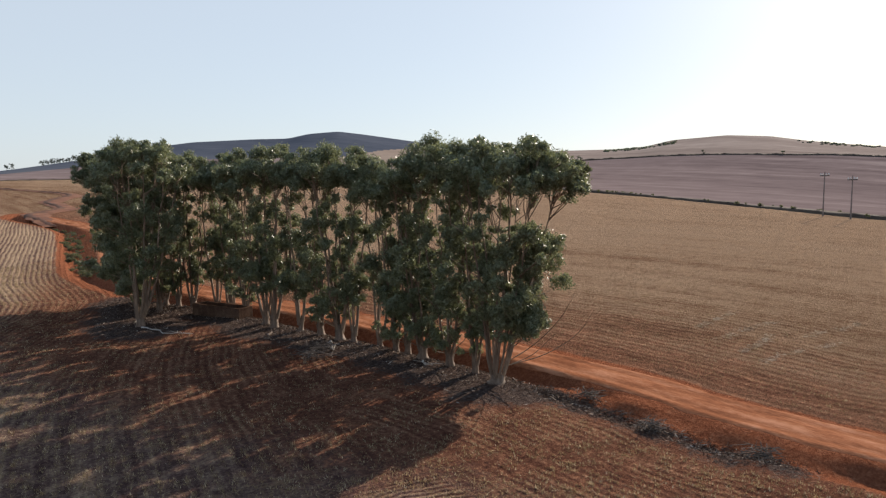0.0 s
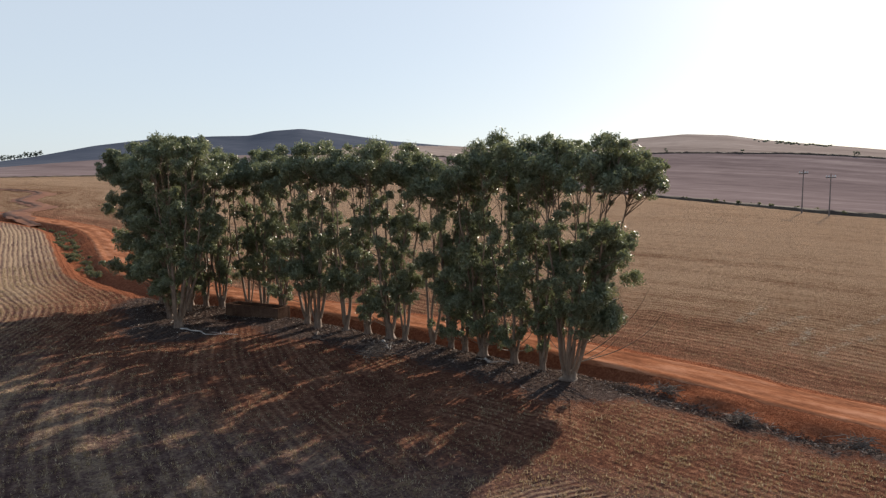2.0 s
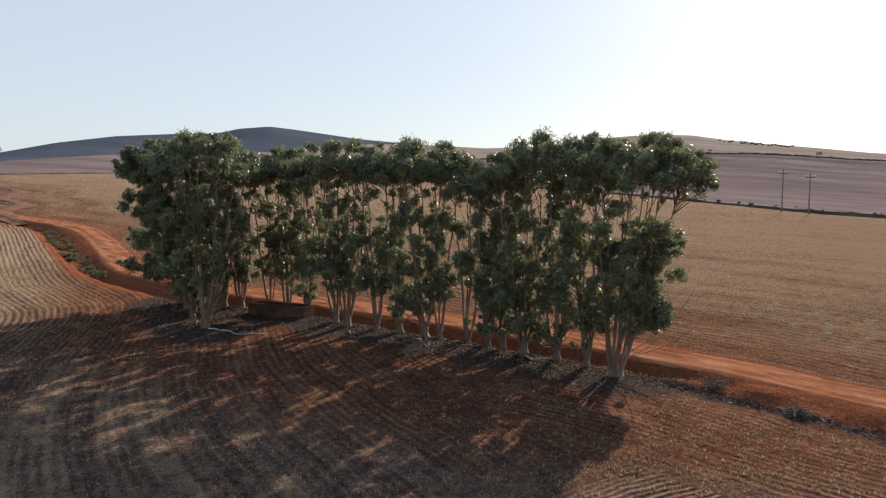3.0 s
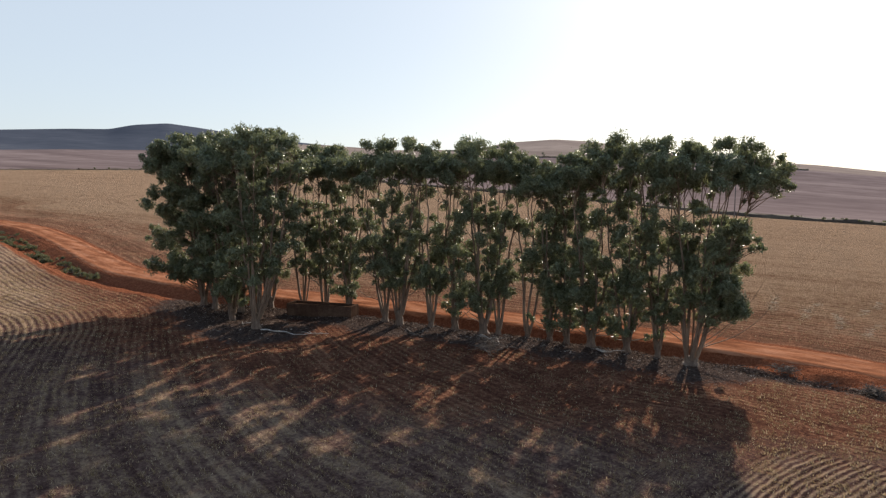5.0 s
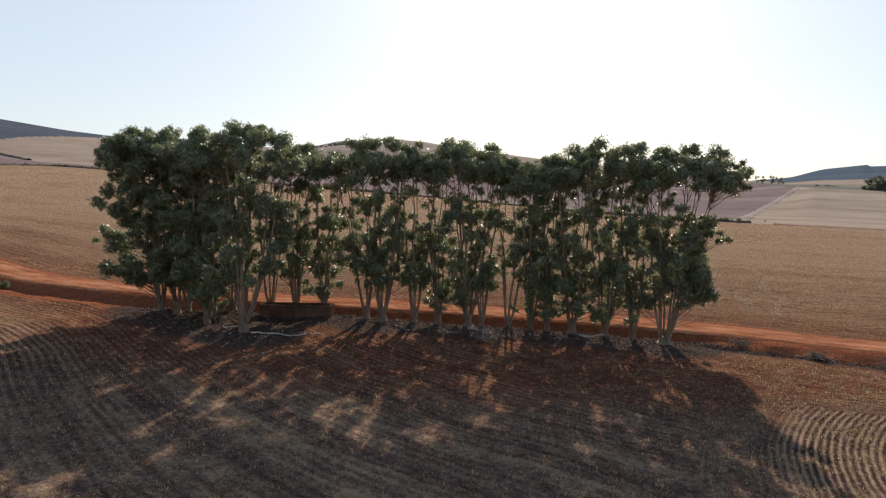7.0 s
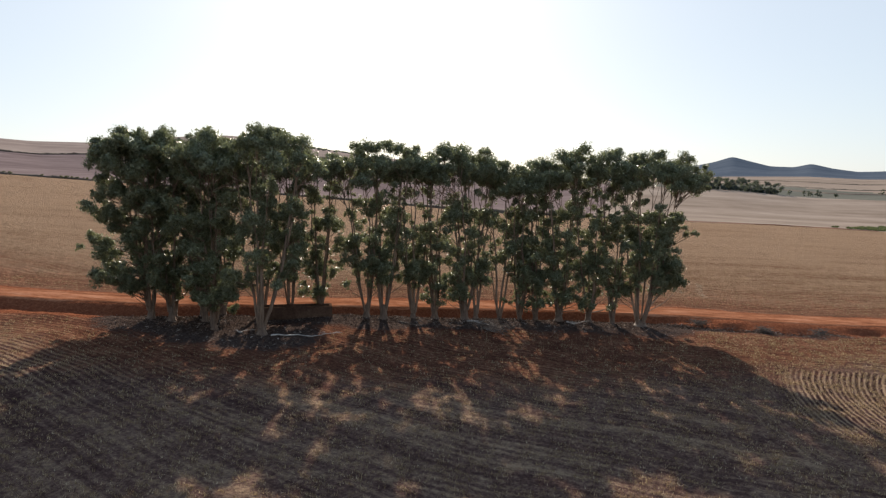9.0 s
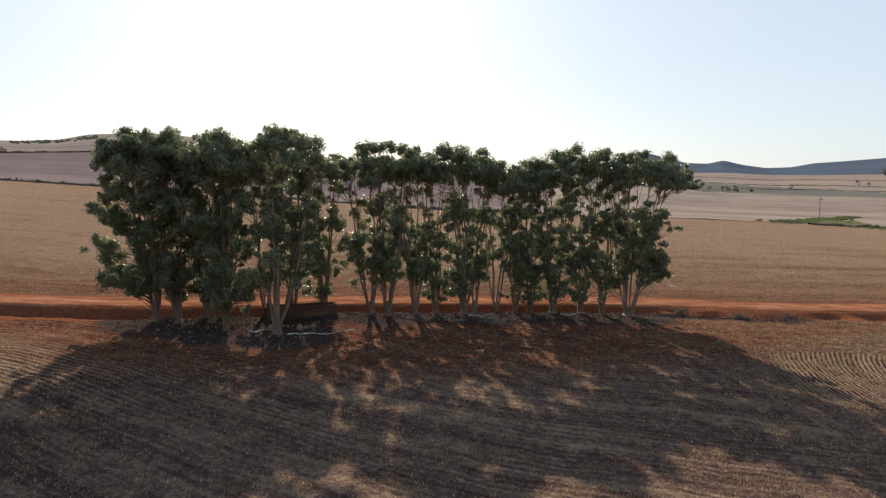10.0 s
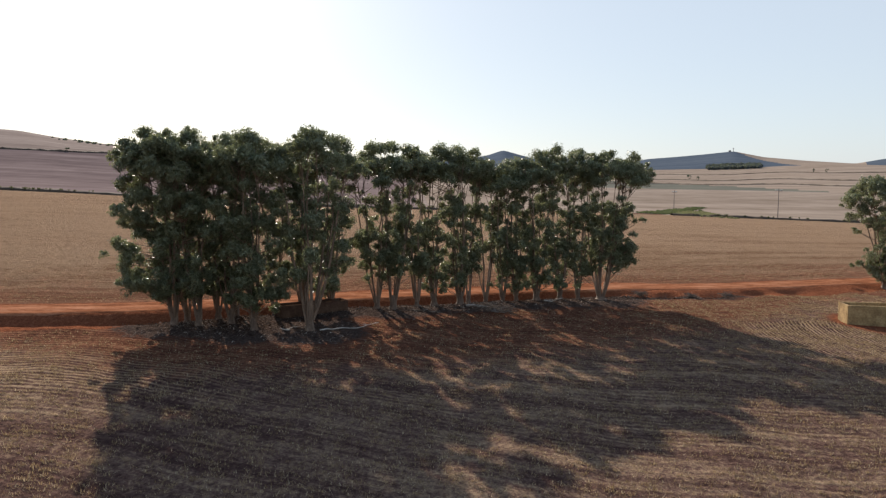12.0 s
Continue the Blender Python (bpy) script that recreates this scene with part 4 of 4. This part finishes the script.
# ---------------------------------------------------------------- stubble
def stubble():
    rng = np.random.RandomState(11)
    near, far = 420000, 90000
    n = near + far
    x, y = np.concatenate([rng.uniform(-24, 31, near), rng.uniform(32, 74, far)]), np.concatenate([rng.uniform(-6, 92, near), rng.uniform(-14, 84, far)])
    s = row_coord(x, y)
    # draw most plants to their rows
    k = np.round((s + 0.15) / 0.5) * 0.5 - 0.15
    gx, gy = (row_coord(x + 0.05, y) - row_coord(x - 0.05, y)) / 0.1, (row_coord(x, y + 0.05) - row_coord(x, y - 0.05)) / 0.1
    pull = np.where(rng.uniform(0, 1, n) < 0.72, (s - k) / np.maximum(gx * gx + gy * gy, 0.25), 0)
    x, y = x - gx * pull + rng.normal(0, 0.07, n), y - gy * pull + rng.normal(0, 0.07, n)
    bare, litter, beyond = masks(x, y)
    clump = lumps(x, y, 5.0, 21) * 0.4 + lumps(x, y, 1.4, 22) * 0.7
    off = road_offset(x, y)
    keep = (red_soil(x, y) < 0.2) & ((off > 3.0) | ((off < -3.0) & (off < -3 - rng.exponential(0.6, n)) & (rng.uniform(0, 1, n) < np.exp(off / 14)))) & (rng.uniform(0, 1, n) > bare * np.interp(y, [18, 30], [0.15, 0.62])) & (rng.uniform(-0.75, 1.0, n) < clump) & (litter < 0.3)
    x, y = x[keep], y[keep]
    z = land_z(x, y)
    n = len(x)
    blades = []
    for b in range(3):
        ang, ln, lean = rng.uniform(0, 6.28, n), rng.uniform(0.06, 0.19, n), rng.uniform(0.25, 1.4, n)
        bx, by = x + rng.normal(0, 0.05, n), y + rng.normal(0, 0.08, n)
        w = rng.uniform(0.010, 0.026, n) * np.interp(y, [18, 28], [1.25, 1.0])
        px, py = np.cos(ang), np.sin(ang)
        p0 = np.column_stack([bx - py * w, by + px * w, z - 0.02])
        p1 = np.column_stack([bx + py * w, by - px * w, z - 0.02])
        p2 = np.column_stack([bx + px * ln * lean, by + py * ln * lean, z + ln * (1.05 - 0.62 * lean)])
        blades.append(np.stack([p0, p1, p2], 1))
    v = np.concatenate(blades).reshape(-1, 3)
    ob = mesh_of("stubble", v, np.arange(len(v)).reshape(-1, 3), M_STRAW)
    return tagged(ob, "short cut wheat straw standing in rows", "stubble", kind="stuff")


stubble()


def straw_wisps():
    """Pale straw blown into thin lines on the field beyond the road."""
    g = np.random.RandomState(12)
    p, a = [], []
    for x0, y0, x1, y1 in ((46.5, 22.7, 55.1, 22.3), (43.5, 18.0, 52.4, 16.3), (45.0, 19.6, 51.0, 20.4), (49.0, 25.0, 57.0, 26.0), (52.0, 18.6, 60.0, 17.4)):
        u = g.uniform(0, 1, 420)
        u = u[np.sin(u * 19 + x0) + g.normal(0, 0.5, 420) > -0.3]
        p.append(np.column_stack([x0 + (x1 - x0) * u + g.normal(0, 0.3, len(u)), y0 + (y1 - y0) * u + 0.2 * np.sin(u * 7 + y0) + g.normal(0, 0.22, len(u))]))
    p = np.concatenate(p)
    n = len(p)
    a, l = g.uniform(0, 6.28, n), g.uniform(0.08, 0.22, n)
    z = land_z(p[:, 0], p[:, 1]) + g.uniform(0.02, 0.08, n)
    d, w = np.column_stack([np.cos(a), np.sin(a), g.normal(0, 0.2, n)]) * l[:, None], np.column_stack([-np.sin(a), np.cos(a), g.normal(0, 0.4, n)]) * 0.016
    c = np.column_stack([p, z])
    v = np.stack([c - d, c + w, c + d, c - w], 1).reshape(-1, 3)
    ob = mesh_of("straw_wisps", v, np.arange(4 * n).reshape(-1, 4), M_PALESTRAW)
    return tagged(ob, "thin wisps of bleached straw on the stubble", "straw", kind="stuff")


M_PALESTRAW = island_mat("bleached_straw", [(0.0, (0.34, 0.27, 0.19)), (1.0, (0.58, 0.50, 0.40))], 1.0, 0.3)
straw_wisps()


# ---------------------------------------------------------------- banks, hedges and far growth
def berm(name, line, zs, width, height, mat, label, seed):
    """A low uneven ridge of earth along a line."""
    rng = np.random.RandomState(seed)
    tan = np.gradient(line, axis=0)
    tan /= np.linalg.norm(tan, axis=1)[:, None] + 1e-9
    nrm = np.stack([tan[:, 1], -tan[:, 0]], -1)
    n = len(line)
    rows = []
    for o, h in ((-0.5, -0.1), (-0.28, 0.55), (0.0, 1.0), (0.28, 0.6), (0.5, -0.1)):
        p = line + nrm * (o * width * rng.uniform(0.7, 1.3, n))[:, None]
        rows.append(np.column_stack([p, zs + h * height * rng.uniform(0.6, 1.3, n)]))
    v = np.stack(rows, 1)
    i, j = np.meshgrid(np.arange(n - 1), np.arange(4), indexing="ij")
    f = np.stack([i * 5 + j, i * 5 + j + 1, (i + 1) * 5 + j + 1, (i + 1) * 5 + j], -1).reshape(-1, 4)
    return tagged(mesh_of(name, v.reshape(-1, 3), f, mat, smooth=True), label, "bank", kind="structure")


M_BANK = noise_mat("dark_earth_bank", [(0.35, (0.045, 0.030, 0.022)), (0.55, (0.085, 0.058, 0.040)), (0.72, (0.15, 0.11, 0.07))], 0.3, 2.0)
M_REDBANK = noise_mat("eroded_red_bank", [(0.35, (0.10, 0.040, 0.022)), (0.55, (0.19, 0.075, 0.038)), (0.72, (0.28, 0.13, 0.07))], 0.3, 2.0)

# darker copy of the red bank, with the gully face's shade in its colour
M_DONGA = noise_mat("red_gully_shade_colour", [(0.35, (0.060, 0.026, 0.016)), (0.55, (0.105, 0.047, 0.028)), (0.72, (0.17, 0.085, 0.050))], 0.3, 2.0)


def scrub(name, places, sizes, per, mat, seed, label, category="scrub", length=0.22, width=0.10, squash=0.7):
    rng = np.random.RandomState(seed)
    ob = mesh_of(name, *leaves(places, sizes, per, rng, length, width, squash), mat)
    return tagged(ob, label, category, kind="stuff")


line = HEDGE_LINE[HEDGE_LINE[:, 0] > 150]
for part_of, wide, high, mat, text, seed in ((line[line[:, 1] > 3], 2.6, 0.75, M_BANK, "dark earth bank between two stubble fields", 31),
                                             (line[(line[:, 1] <= 3) & (line[:, 1] > -72)], 2.2, 0.25, M_REDBANK, "worn low bank between two stubble fields", 45),
                                             (line[line[:, 1] <= -72], 2.6, 0.75, M_BANK, "dark earth bank beyond the damp hollow", 46)):
    berm("field_bank", part_of, plane_z(part_of[:, 0], part_of[:, 1]), wide, high, mat, text, seed)
rng = np.random.RandomState(32)
fine = smooth_line(line[::3], 1.3)
fine = fine[(rng.uniform(0, 1, len(fine)) < 0.45 + 0.4 * np.sin(fine[:, 1] * 0.11)) & ((fine[:, 1] > 6) | (fine[:, 1] < -76))]
scrub("hedge_scrub", np.column_stack([fine + rng.normal(0, 0.6, fine.shape), plane_z(fine[:, 0], fine[:, 1]) + 0.7]), rng.uniform(0.3, 0.85, len(fine)), 110, M_SHRUB, 33, "dry grey-green scrub along a field bank")

bb = np.arange(47.0, 86.0, 0.25)
ridge = np.array([far_place(b, float(profile(b)[3]) + 1) for b in bb])
berm("ridge_bank", ridge[:, :2], ridge[:, 2], 5.0, 1.3, M_BANK, "dark bank across the far hillside", 34)
tt = np.linspace(0.0, 1.0, 60)
track = []
for t in tt:
    around = profile(95.5 + 3.5 * t)
    track.append(far_place(95.5 + 3.5 * t, float(around[2]) * (1 - t) + float(around[3]) * t))
track = np.array(track)
berm("farm_track", track[:, :2], track[:, 2] + 0.1, 3.6, 0.25, M_PALE, "pale farm track climbing between two far fields", 40)
tt = np.linspace(1.0, 0.25, 30)
ridge = np.array([far_place(34.5 + 7 * (1 - t), float(profile(34.5 + 7 * (1 - t))[2]) * (1 - t) + 618 * t) for t in tt])
berm("hill_bank", ridge[:, :2], ridge[:, 2], 3.6, 1.0, M_BANK, "dark bank along the lower edge of a bleached field", 39)
bb = np.arange(-20.0, 36.0, 0.25)
ridge = np.array([far_place(b, float(profile(b)[2]) + 1) for b in bb])
berm("north_field_bank", ridge[:, :2], ridge[:, 2], 4.0, 0.5, M_BANK, "low bank at the far edge of a field", 35)
for rad, b0, b1, seed in ((700, 100, 138, 36), (900, 103, 138, 37), (1180, 108, 138, 38)):
    bb = np.arange(b0, b1, 0.25)
    ridge = np.array([far_place(b, rad + 25 * math.sin(b * 0.7)) for b in bb])
    berm("far_field_bank", ridge[:, :2], ridge[:, 2], 10.0, 1.0, M_BANK, "dark hedge line between far fields", seed)

# eroded contour banks that wind over the northern field
line = smooth_line(np.array([(30, 300), (43, 264), (47, 248), (51, 233), (53, 221), (52, 212), (47.5, 203), (41.5, 190), (40.5, 180), (39.5, 168), (35, 161), (31, 154), (29.4, 147), (29.2, 139), (29.4, 131)], dtype=float), 1.5)
floor = np.where(line[:, 1] < 156, land_z(line[:, 0], line[:, 1]), plane_z(line[:, 0], line[:, 1]))
berm("contour_bank", line + (0.8, -0.8), floor + 0.03, 5.0, 0.14, M_REDBANK, "washed red soil beside a winding contour bank", 41)
# this dark ridge stands for the shaded face of a cut
berm("contour_bank", line, floor - 0.05, 2.3, 0.45, M_DONGA, "eroded contour bank winding over the field, coloured dark as a shaded gully face", 42)

# scrub in the dry ditch beside the road
rng = np.random.RandomState(50)


def shrub(x, y, r, seed):
    g = np.random.RandomState(seed)
    z = float(land_z(x, y))
    n = g.randint(4, 8)
    c = np.column_stack([g.normal(0, 0.55 * r, n), g.normal(0, 0.7 * r, n), g.uniform(0.2, 0.55, n) * r])
    ob = new("ditch_shrub")
    ob.location = (x, y, z)
    child(mesh_of("foliage", *leaves(c, g.uniform(0.35, 0.6, n) * r, 420, g, 0.10, 0.05, 0.8), M_SHRUB), ob)
    st = [tube(np.array([(0, 0, -0.1), 0.5 * q + (0, 0, 0.02), q]), [0.03, 0.02, 0.008], 4) for q in c]
    child(mesh_of("stem", *joined(st), M_WOOD), ob)
    return tagged(ob, "low grey-green shrub in the dry ditch by the road", "shrub", "shrubs in the ditch")


for k in range(27):
    yy = rng.uniform(88, 127)
    room = float(np.interp(yy, [86, 94, 103, 114, 127], [4.3, 5.2, 5.6, 5.8, 4.4]))
    xx = float(np.interp(yy, ROAD_LINE[:, 1], ROAD_LINE[:, 0])) - rng.uniform(2.9, room)
    shrub(xx, yy, rng.uniform(0.38, 0.85), 500 + k)
for k, (xx, yy, rr) in enumerate(((21.6, 82.4, 0.75), (21.9, 84.6, 0.7), (22.4, 87.0, 0.8))):
    shrub(xx, yy, rr, 560 + k)


def far_tree(x, y, z, height, seed):
    g = np.random.RandomState(seed)
    ob = new("far_tree")
    ob.location = (x, y, z)
    tr = mesh_of("trunk", *tube(np.array([(0, 0, -0.5), (0.1, 0, height * 0.3), (0, 0.1, height * 0.7)]), [0.03 * height, 0.022 * height, 0.006 * height], 5), M_WOOD)
    child(tr, ob)
    n = 9
    c = np.column_stack([g.normal(0, 0.17 * height, n), g.normal(0, 0.17 * height, n), g.uniform(0.14, 0.82, n) * height])
    v, f = leaves(c / height * 6, g.uniform(0.14, 0.22, n) * 6, 170, g, 0.16, 0.09)
    child(mesh_of("crown", v * (height / 6), f, M_FARLEAF), ob)
    return tagged(ob, "dark tree far off at the edge of the fields", "tree", "far trees")


rng = np.random.RandomState(60)
FAR_TREES = [(b, 935, rng.uniform(6, 9)) for b in np.linspace(13.4, 16.4, 16)] + [(b, 930, 8) for b in (11.2, 11.5)]
FAR_TREES += [(b, 640, rng.uniform(6, 9)) for b in (96.0, 96.4, 97.0, 97.6)]
FAR_TREES += [(b, rng.uniform(474, 500), rng.uniform(7.5, 10.0)) for b in np.arange(103.4, 109.0, 0.27)] + [(b, 480, rng.uniform(6.5, 9)) for b in (109.3, 109.6, 109.9, 110.2)] + [(b, 500, rng.uniform(3, 5.5)) for b in (111.0, 112.0, 112.3, 112.6, 112.9, 113.1, 114.1)]
FAR_TREES += [(b, r, rng.uniform(5, 8)) for b, r in ((121.5, 905), (122.2, 905), (130.5, 1180), (131.4, 1180), (117.0, 700), (134.0, 905))]
FAR_TREES += [(b, 622, rng.uniform(4, 6)) for b in (56.5, 66.0, 71.5, 79.0)]
for k, (b, r, h) in enumerate(FAR_TREES):
    far_tree(*far_place(b, r), h, 700 + k)

rng = np.random.RandomState(61)
pl = [far_place(rng.uniform(123.2, 127.0), rng.uniform(1420, 1620)) for _ in range(240)]
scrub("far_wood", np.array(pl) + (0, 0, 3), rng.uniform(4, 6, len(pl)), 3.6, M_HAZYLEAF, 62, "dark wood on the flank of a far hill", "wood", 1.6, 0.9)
pl = [far_place(rng.uniform(57.5, 63.0), rng.uniform(850, 925)) for _ in range(70)] + [far_place(rng.uniform(71.5, 76.5), rng.uniform(880, 940)) for _ in range(40)]
scrub("hill_scrub", np.array(pl) + (0, 0, 0.3), rng.uniform(1.5, 3.2, len(pl)), 14, M_FARLEAF, 63, "dark patch of scrub on the pale hillside", "scrub", 0.8, 0.5, 0.45)
pl = [far_place(rng.uniform(103.2, 110.0), rng.uniform(476, 500)) for _ in range(46)]
scrub("far_thicket", np.array(pl) + (0, 0, 1.2), rng.uniform(1.2, 2.4, len(pl)), 20, M_FARLEAF, 64, "dark thicket behind the far field", "wood", 1.0, 0.6)


# ---------------------------------------------------------------- poles
def power_pole(x, y, height, turn):
    z = float(plane_z(x, y))
    ob = new("power_pole")
    ob.matrix_world = pose(x, y, z, 0, 0, turn)
    child(mesh_of("pole", *tube(np.array([(0, 0, -0.5), (0, 0, height * 0.5), (0, 0, height)]), [0.15, 0.13, 0.10], 10), M_WOOD, smooth=True), ob)
    arm = child(mesh_of("crossarm", *box_vf(-1.3, 1.3, -0.09, 0.09, height - 0.95, height - 0.72), M_WOOD), ob)
    for dx in (-1.15, -0.5, 0.5, 1.15):
        child(mesh_of("insulator", *tube(np.array([(dx, 0, height - 0.72), (dx, 0, height - 0.62), (dx, 0, height - 0.5), (dx, 0, height - 0.38)]), [0.06, 0.15, 0.11, 0.04], 8), M_PORCELAIN, smooth=True), arm)
    return tagged(ob, "grey timber power pole with a crossarm", "pole", "power poles")


power_pole(160.5, 54.6, 9.6, 60)
power_pole(158.0, 48.4, 9.0, 60)
power_pole(179.5, -113.0, 10.8, 20)
power_pole(232.0, -104.0, 8.0, 20)


def hill_mast(bear, radius):
    """A small lattice-like relay mast with a hut on a far hilltop."""
    x, y, z = far_place(bear, radius)
    ob = new("relay_mast")
    ob.matrix_world = pose(x, y, z, 0, 0, 30)
    child(mesh_of("pole", *tube(np.array([(0, 0, -1), (0, 0, 6), (0, 0, 12)]), [0.8, 0.6, 0.4], 6), M_WOOD), ob)
    child(mesh_of("aerial", *box_vf(-2.2, 2.2, -0.4, 0.4, 8.6, 9.8), M_WOOD), ob)
    child(mesh_of("hut", *box_vf(8, 15, -2, 2, -1, 4), M_WOOD), ob)
    return tagged(ob, "small grey relay mast with a hut on a far hilltop", "mast")


hill_mast(125.2, 2400)


# ---------------------------------------------------------------- fallen wood, litter
def fallen_branch(points, radius, seed, mat, label, twiglets=4):
    g = np.random.RandomState(seed)
    p = np.array(points, dtype=float)
    p = smooth_line(p, 0.35)
    z = land_z(p[:, 0], p[:, 1]) + radius * 0.7 + np.abs(g.normal(0, 0.03, len(p)))
    base = np.array([p[0, 0], p[0, 1], z[0]])
    pts = np.column_stack([p, z]) - base
    ob = new("fallen_branch")
    ob.location = base
    child(mesh_of("stem", *tube(pts, np.linspace(radius, radius * 0.3, len(pts)), 6, 0.1, g), mat, smooth=True), ob)
    for k in range(twiglets):
        i = g.randint(len(pts) // 3, len(pts))
        d = np.array([g.normal(0, 0.5), g.normal(0, 0.5), g.uniform(0.05, 0.3)])
        child(mesh_of("side_branch", *tube(np.array([pts[i], pts[i] + d * 0.5 + (0, 0, 0.05), pts[i] + d]), [radius * 0.4, radius * 0.3, radius * 0.1], 5), mat, smooth=True), ob)
    return tagged(ob, label, "branch", "fallen branches")


fallen_branch([(17.8, 54.1), (18.2, 53.2), (18.6, 52.4), (18.4, 51.4), (19.2, 50.6), (20.0, 49.6)], 0.06, 71, M_DEAD, "bleached crooked branch on the ground under the trees")
fallen_branch([(18.0, 56.2), (18.5, 56.9)], 0.08, 72, M_DEAD, "short bleached piece of branch on leaf litter", 1)
fallen_branch([(26.4, 41.0), (25.9, 40.0), (25.5, 39.4), (25.2, 38.8)], 0.10, 73, M_DEAD, "bleached branch leaning out from a trunk foot")
fallen_branch([(24.0, 39.4), (23.4, 38.9), (23.0, 38.5)], 0.07, 74, M_DEAD, "thin bleached fallen branch by a trunk")
fallen_branch([(28.2, 33.0), (27.9, 32.4), (28.1, 31.9)], 0.08, 75, M_DEAD, "crooked pale branch at the foot of a gum")
fallen_branch([(24.6, 46.2), (23.8, 45.2), (23.4, 43.9)], 0.07, 76, M_BRUSH, "dark dead branch lying on the litter")


def brush_pile(x, y, r, seed):
    g = np.random.RandomState(seed)
    bits = []
    for _ in range(70):
        a, l = g.uniform(0, 6.28), g.uniform(0.5, 1.3)
        c = np.array([g.normal(0, r * 0.5), g.normal(0, r * 0.5), g.uniform(0.02, 0.45)])
        d = np.array([math.cos(a) * l, math.sin(a) * l, g.normal(0, 0.22)]) / 2
        bits.append(tube(np.array([c - d, c + g.normal(0, 0.05, 3), c + d]), [0.02, 0.016, 0.006], 4))
    ob = mesh_of("brush_heap", *joined(bits), M_BRUSH)
    ob.location = (x, y, float(land_z(x, y)))
    return tagged(ob, "tangled heap of dark dead twigs under the trees", "brush", "heaps of dead brush", "stuff")


brush_pile(24.6, 39.4, 1.2, 81)
brush_pile(23.4, 38.4, 1.0, 82)
brush_pile(30.6, 21.8, 0.6, 84)
brush_pile(30.2, 12.4, 0.7, 85)
brush_pile(29.2, 17.2, 0.5, 86)


def litter():
    g = np.random.RandomState(90)
    n = 26000
    spots = np.array(GROVE + LITTER_STRIP)
    weight = np.where(spots[:, 1] < 25.5, 0.35, 1.0)
    c = spots[g.choice(len(spots), n, p=weight / weight.sum())]
    tight = np.where(c[:, 1] < 25.5, 0.55, 1.9)
    x, y = c[:, 0] + g.normal(0, 1, n) * tight, c[:, 1] + g.normal(0, 1, n) * np.maximum(tight, 1.0)
    keep = road_offset(x, y) > 3.0
    x, y = x[keep], y[keep]
    n = len(x)
    z = land_z(x, y)
    a, l, w = g.uniform(0, 6.28, n), g.uniform(0.04, 0.20, n) * g.uniform(0.5, 1.3, n), g.uniform(0.010, 0.030, n)
    tilt = g.normal(0, 0.35, n)
    ax = np.column_stack([np.cos(a), np.sin(a), tilt])
    si = np.column_stack([-np.sin(a), np.cos(a), g.normal(0, 0.5, n)])
    p = np.column_stack([x, y, z + 0.04])
    v = np.stack([p - ax * l[:, None], p + si * w[:, None], p + ax * l[:, None], p - si * w[:, None]], 1).reshape(-1, 3)
    ob = mesh_of("bark_litter", v, np.arange(4 * n).reshape(-1, 4), M_LITTER)
    return tagged(ob, "shed strips of bark and dead leaves under the gums", "litter", kind="stuff")


M_LITTER = island_mat("bark_and_leaf_litter", [(0.0, (0.048, 0.032, 0.024)), (0.55, (0.11, 0.072, 0.055)), (0.84, (0.21, 0.155, 0.12)), (1.0, (0.44, 0.37, 0.31))])
litter()


def green_patch():
    """A damp hollow with green growth behind the field bank."""
    g = np.random.RandomState(95)
    pts, size = [], []
    for k in range(900):
        dry = k >= 420
        u = g.uniform(0, 0.55 if dry else 1)
        side = g.uniform(3, 24) * (1 - u) if dry else -5 + 12 * u + g.normal(0, 1) * (2.8 - 1.6 * u)
        x, y = 185 + 70 * u - 0.55 * side, -72 - 50 * u - 0.83 * side
        pts.append((x, y, float(far_place(math.degrees(math.atan2(x - EYE_X, y - EYE_Y)), math.hypot(x - EYE_X, y - EYE_Y))[2]) + 0.08))
        size.append(g.uniform(0.7, 1.5))
    pts, size = np.array(pts), np.array(size)
    green = leaf_mat("damp_green_growth", (0.035, 0.050, 0.026), (0.085, 0.102, 0.052), 0.9)
    yellow = leaf_mat("yellowing_grass", (0.13, 0.125, 0.065), (0.25, 0.225, 0.125), 0.9)
    scrub("green_hollow", pts[:420], size[:420], 34, green, 96, "green growth in a damp hollow of the field", "grass", 0.35, 0.22, 0.25)
    scrub("dry_grass", pts[420:], size[420:], 14, yellow, 97, "yellowing low grass beside the damp hollow", "grass", 0.35, 0.22, 0.15)


green_patch()
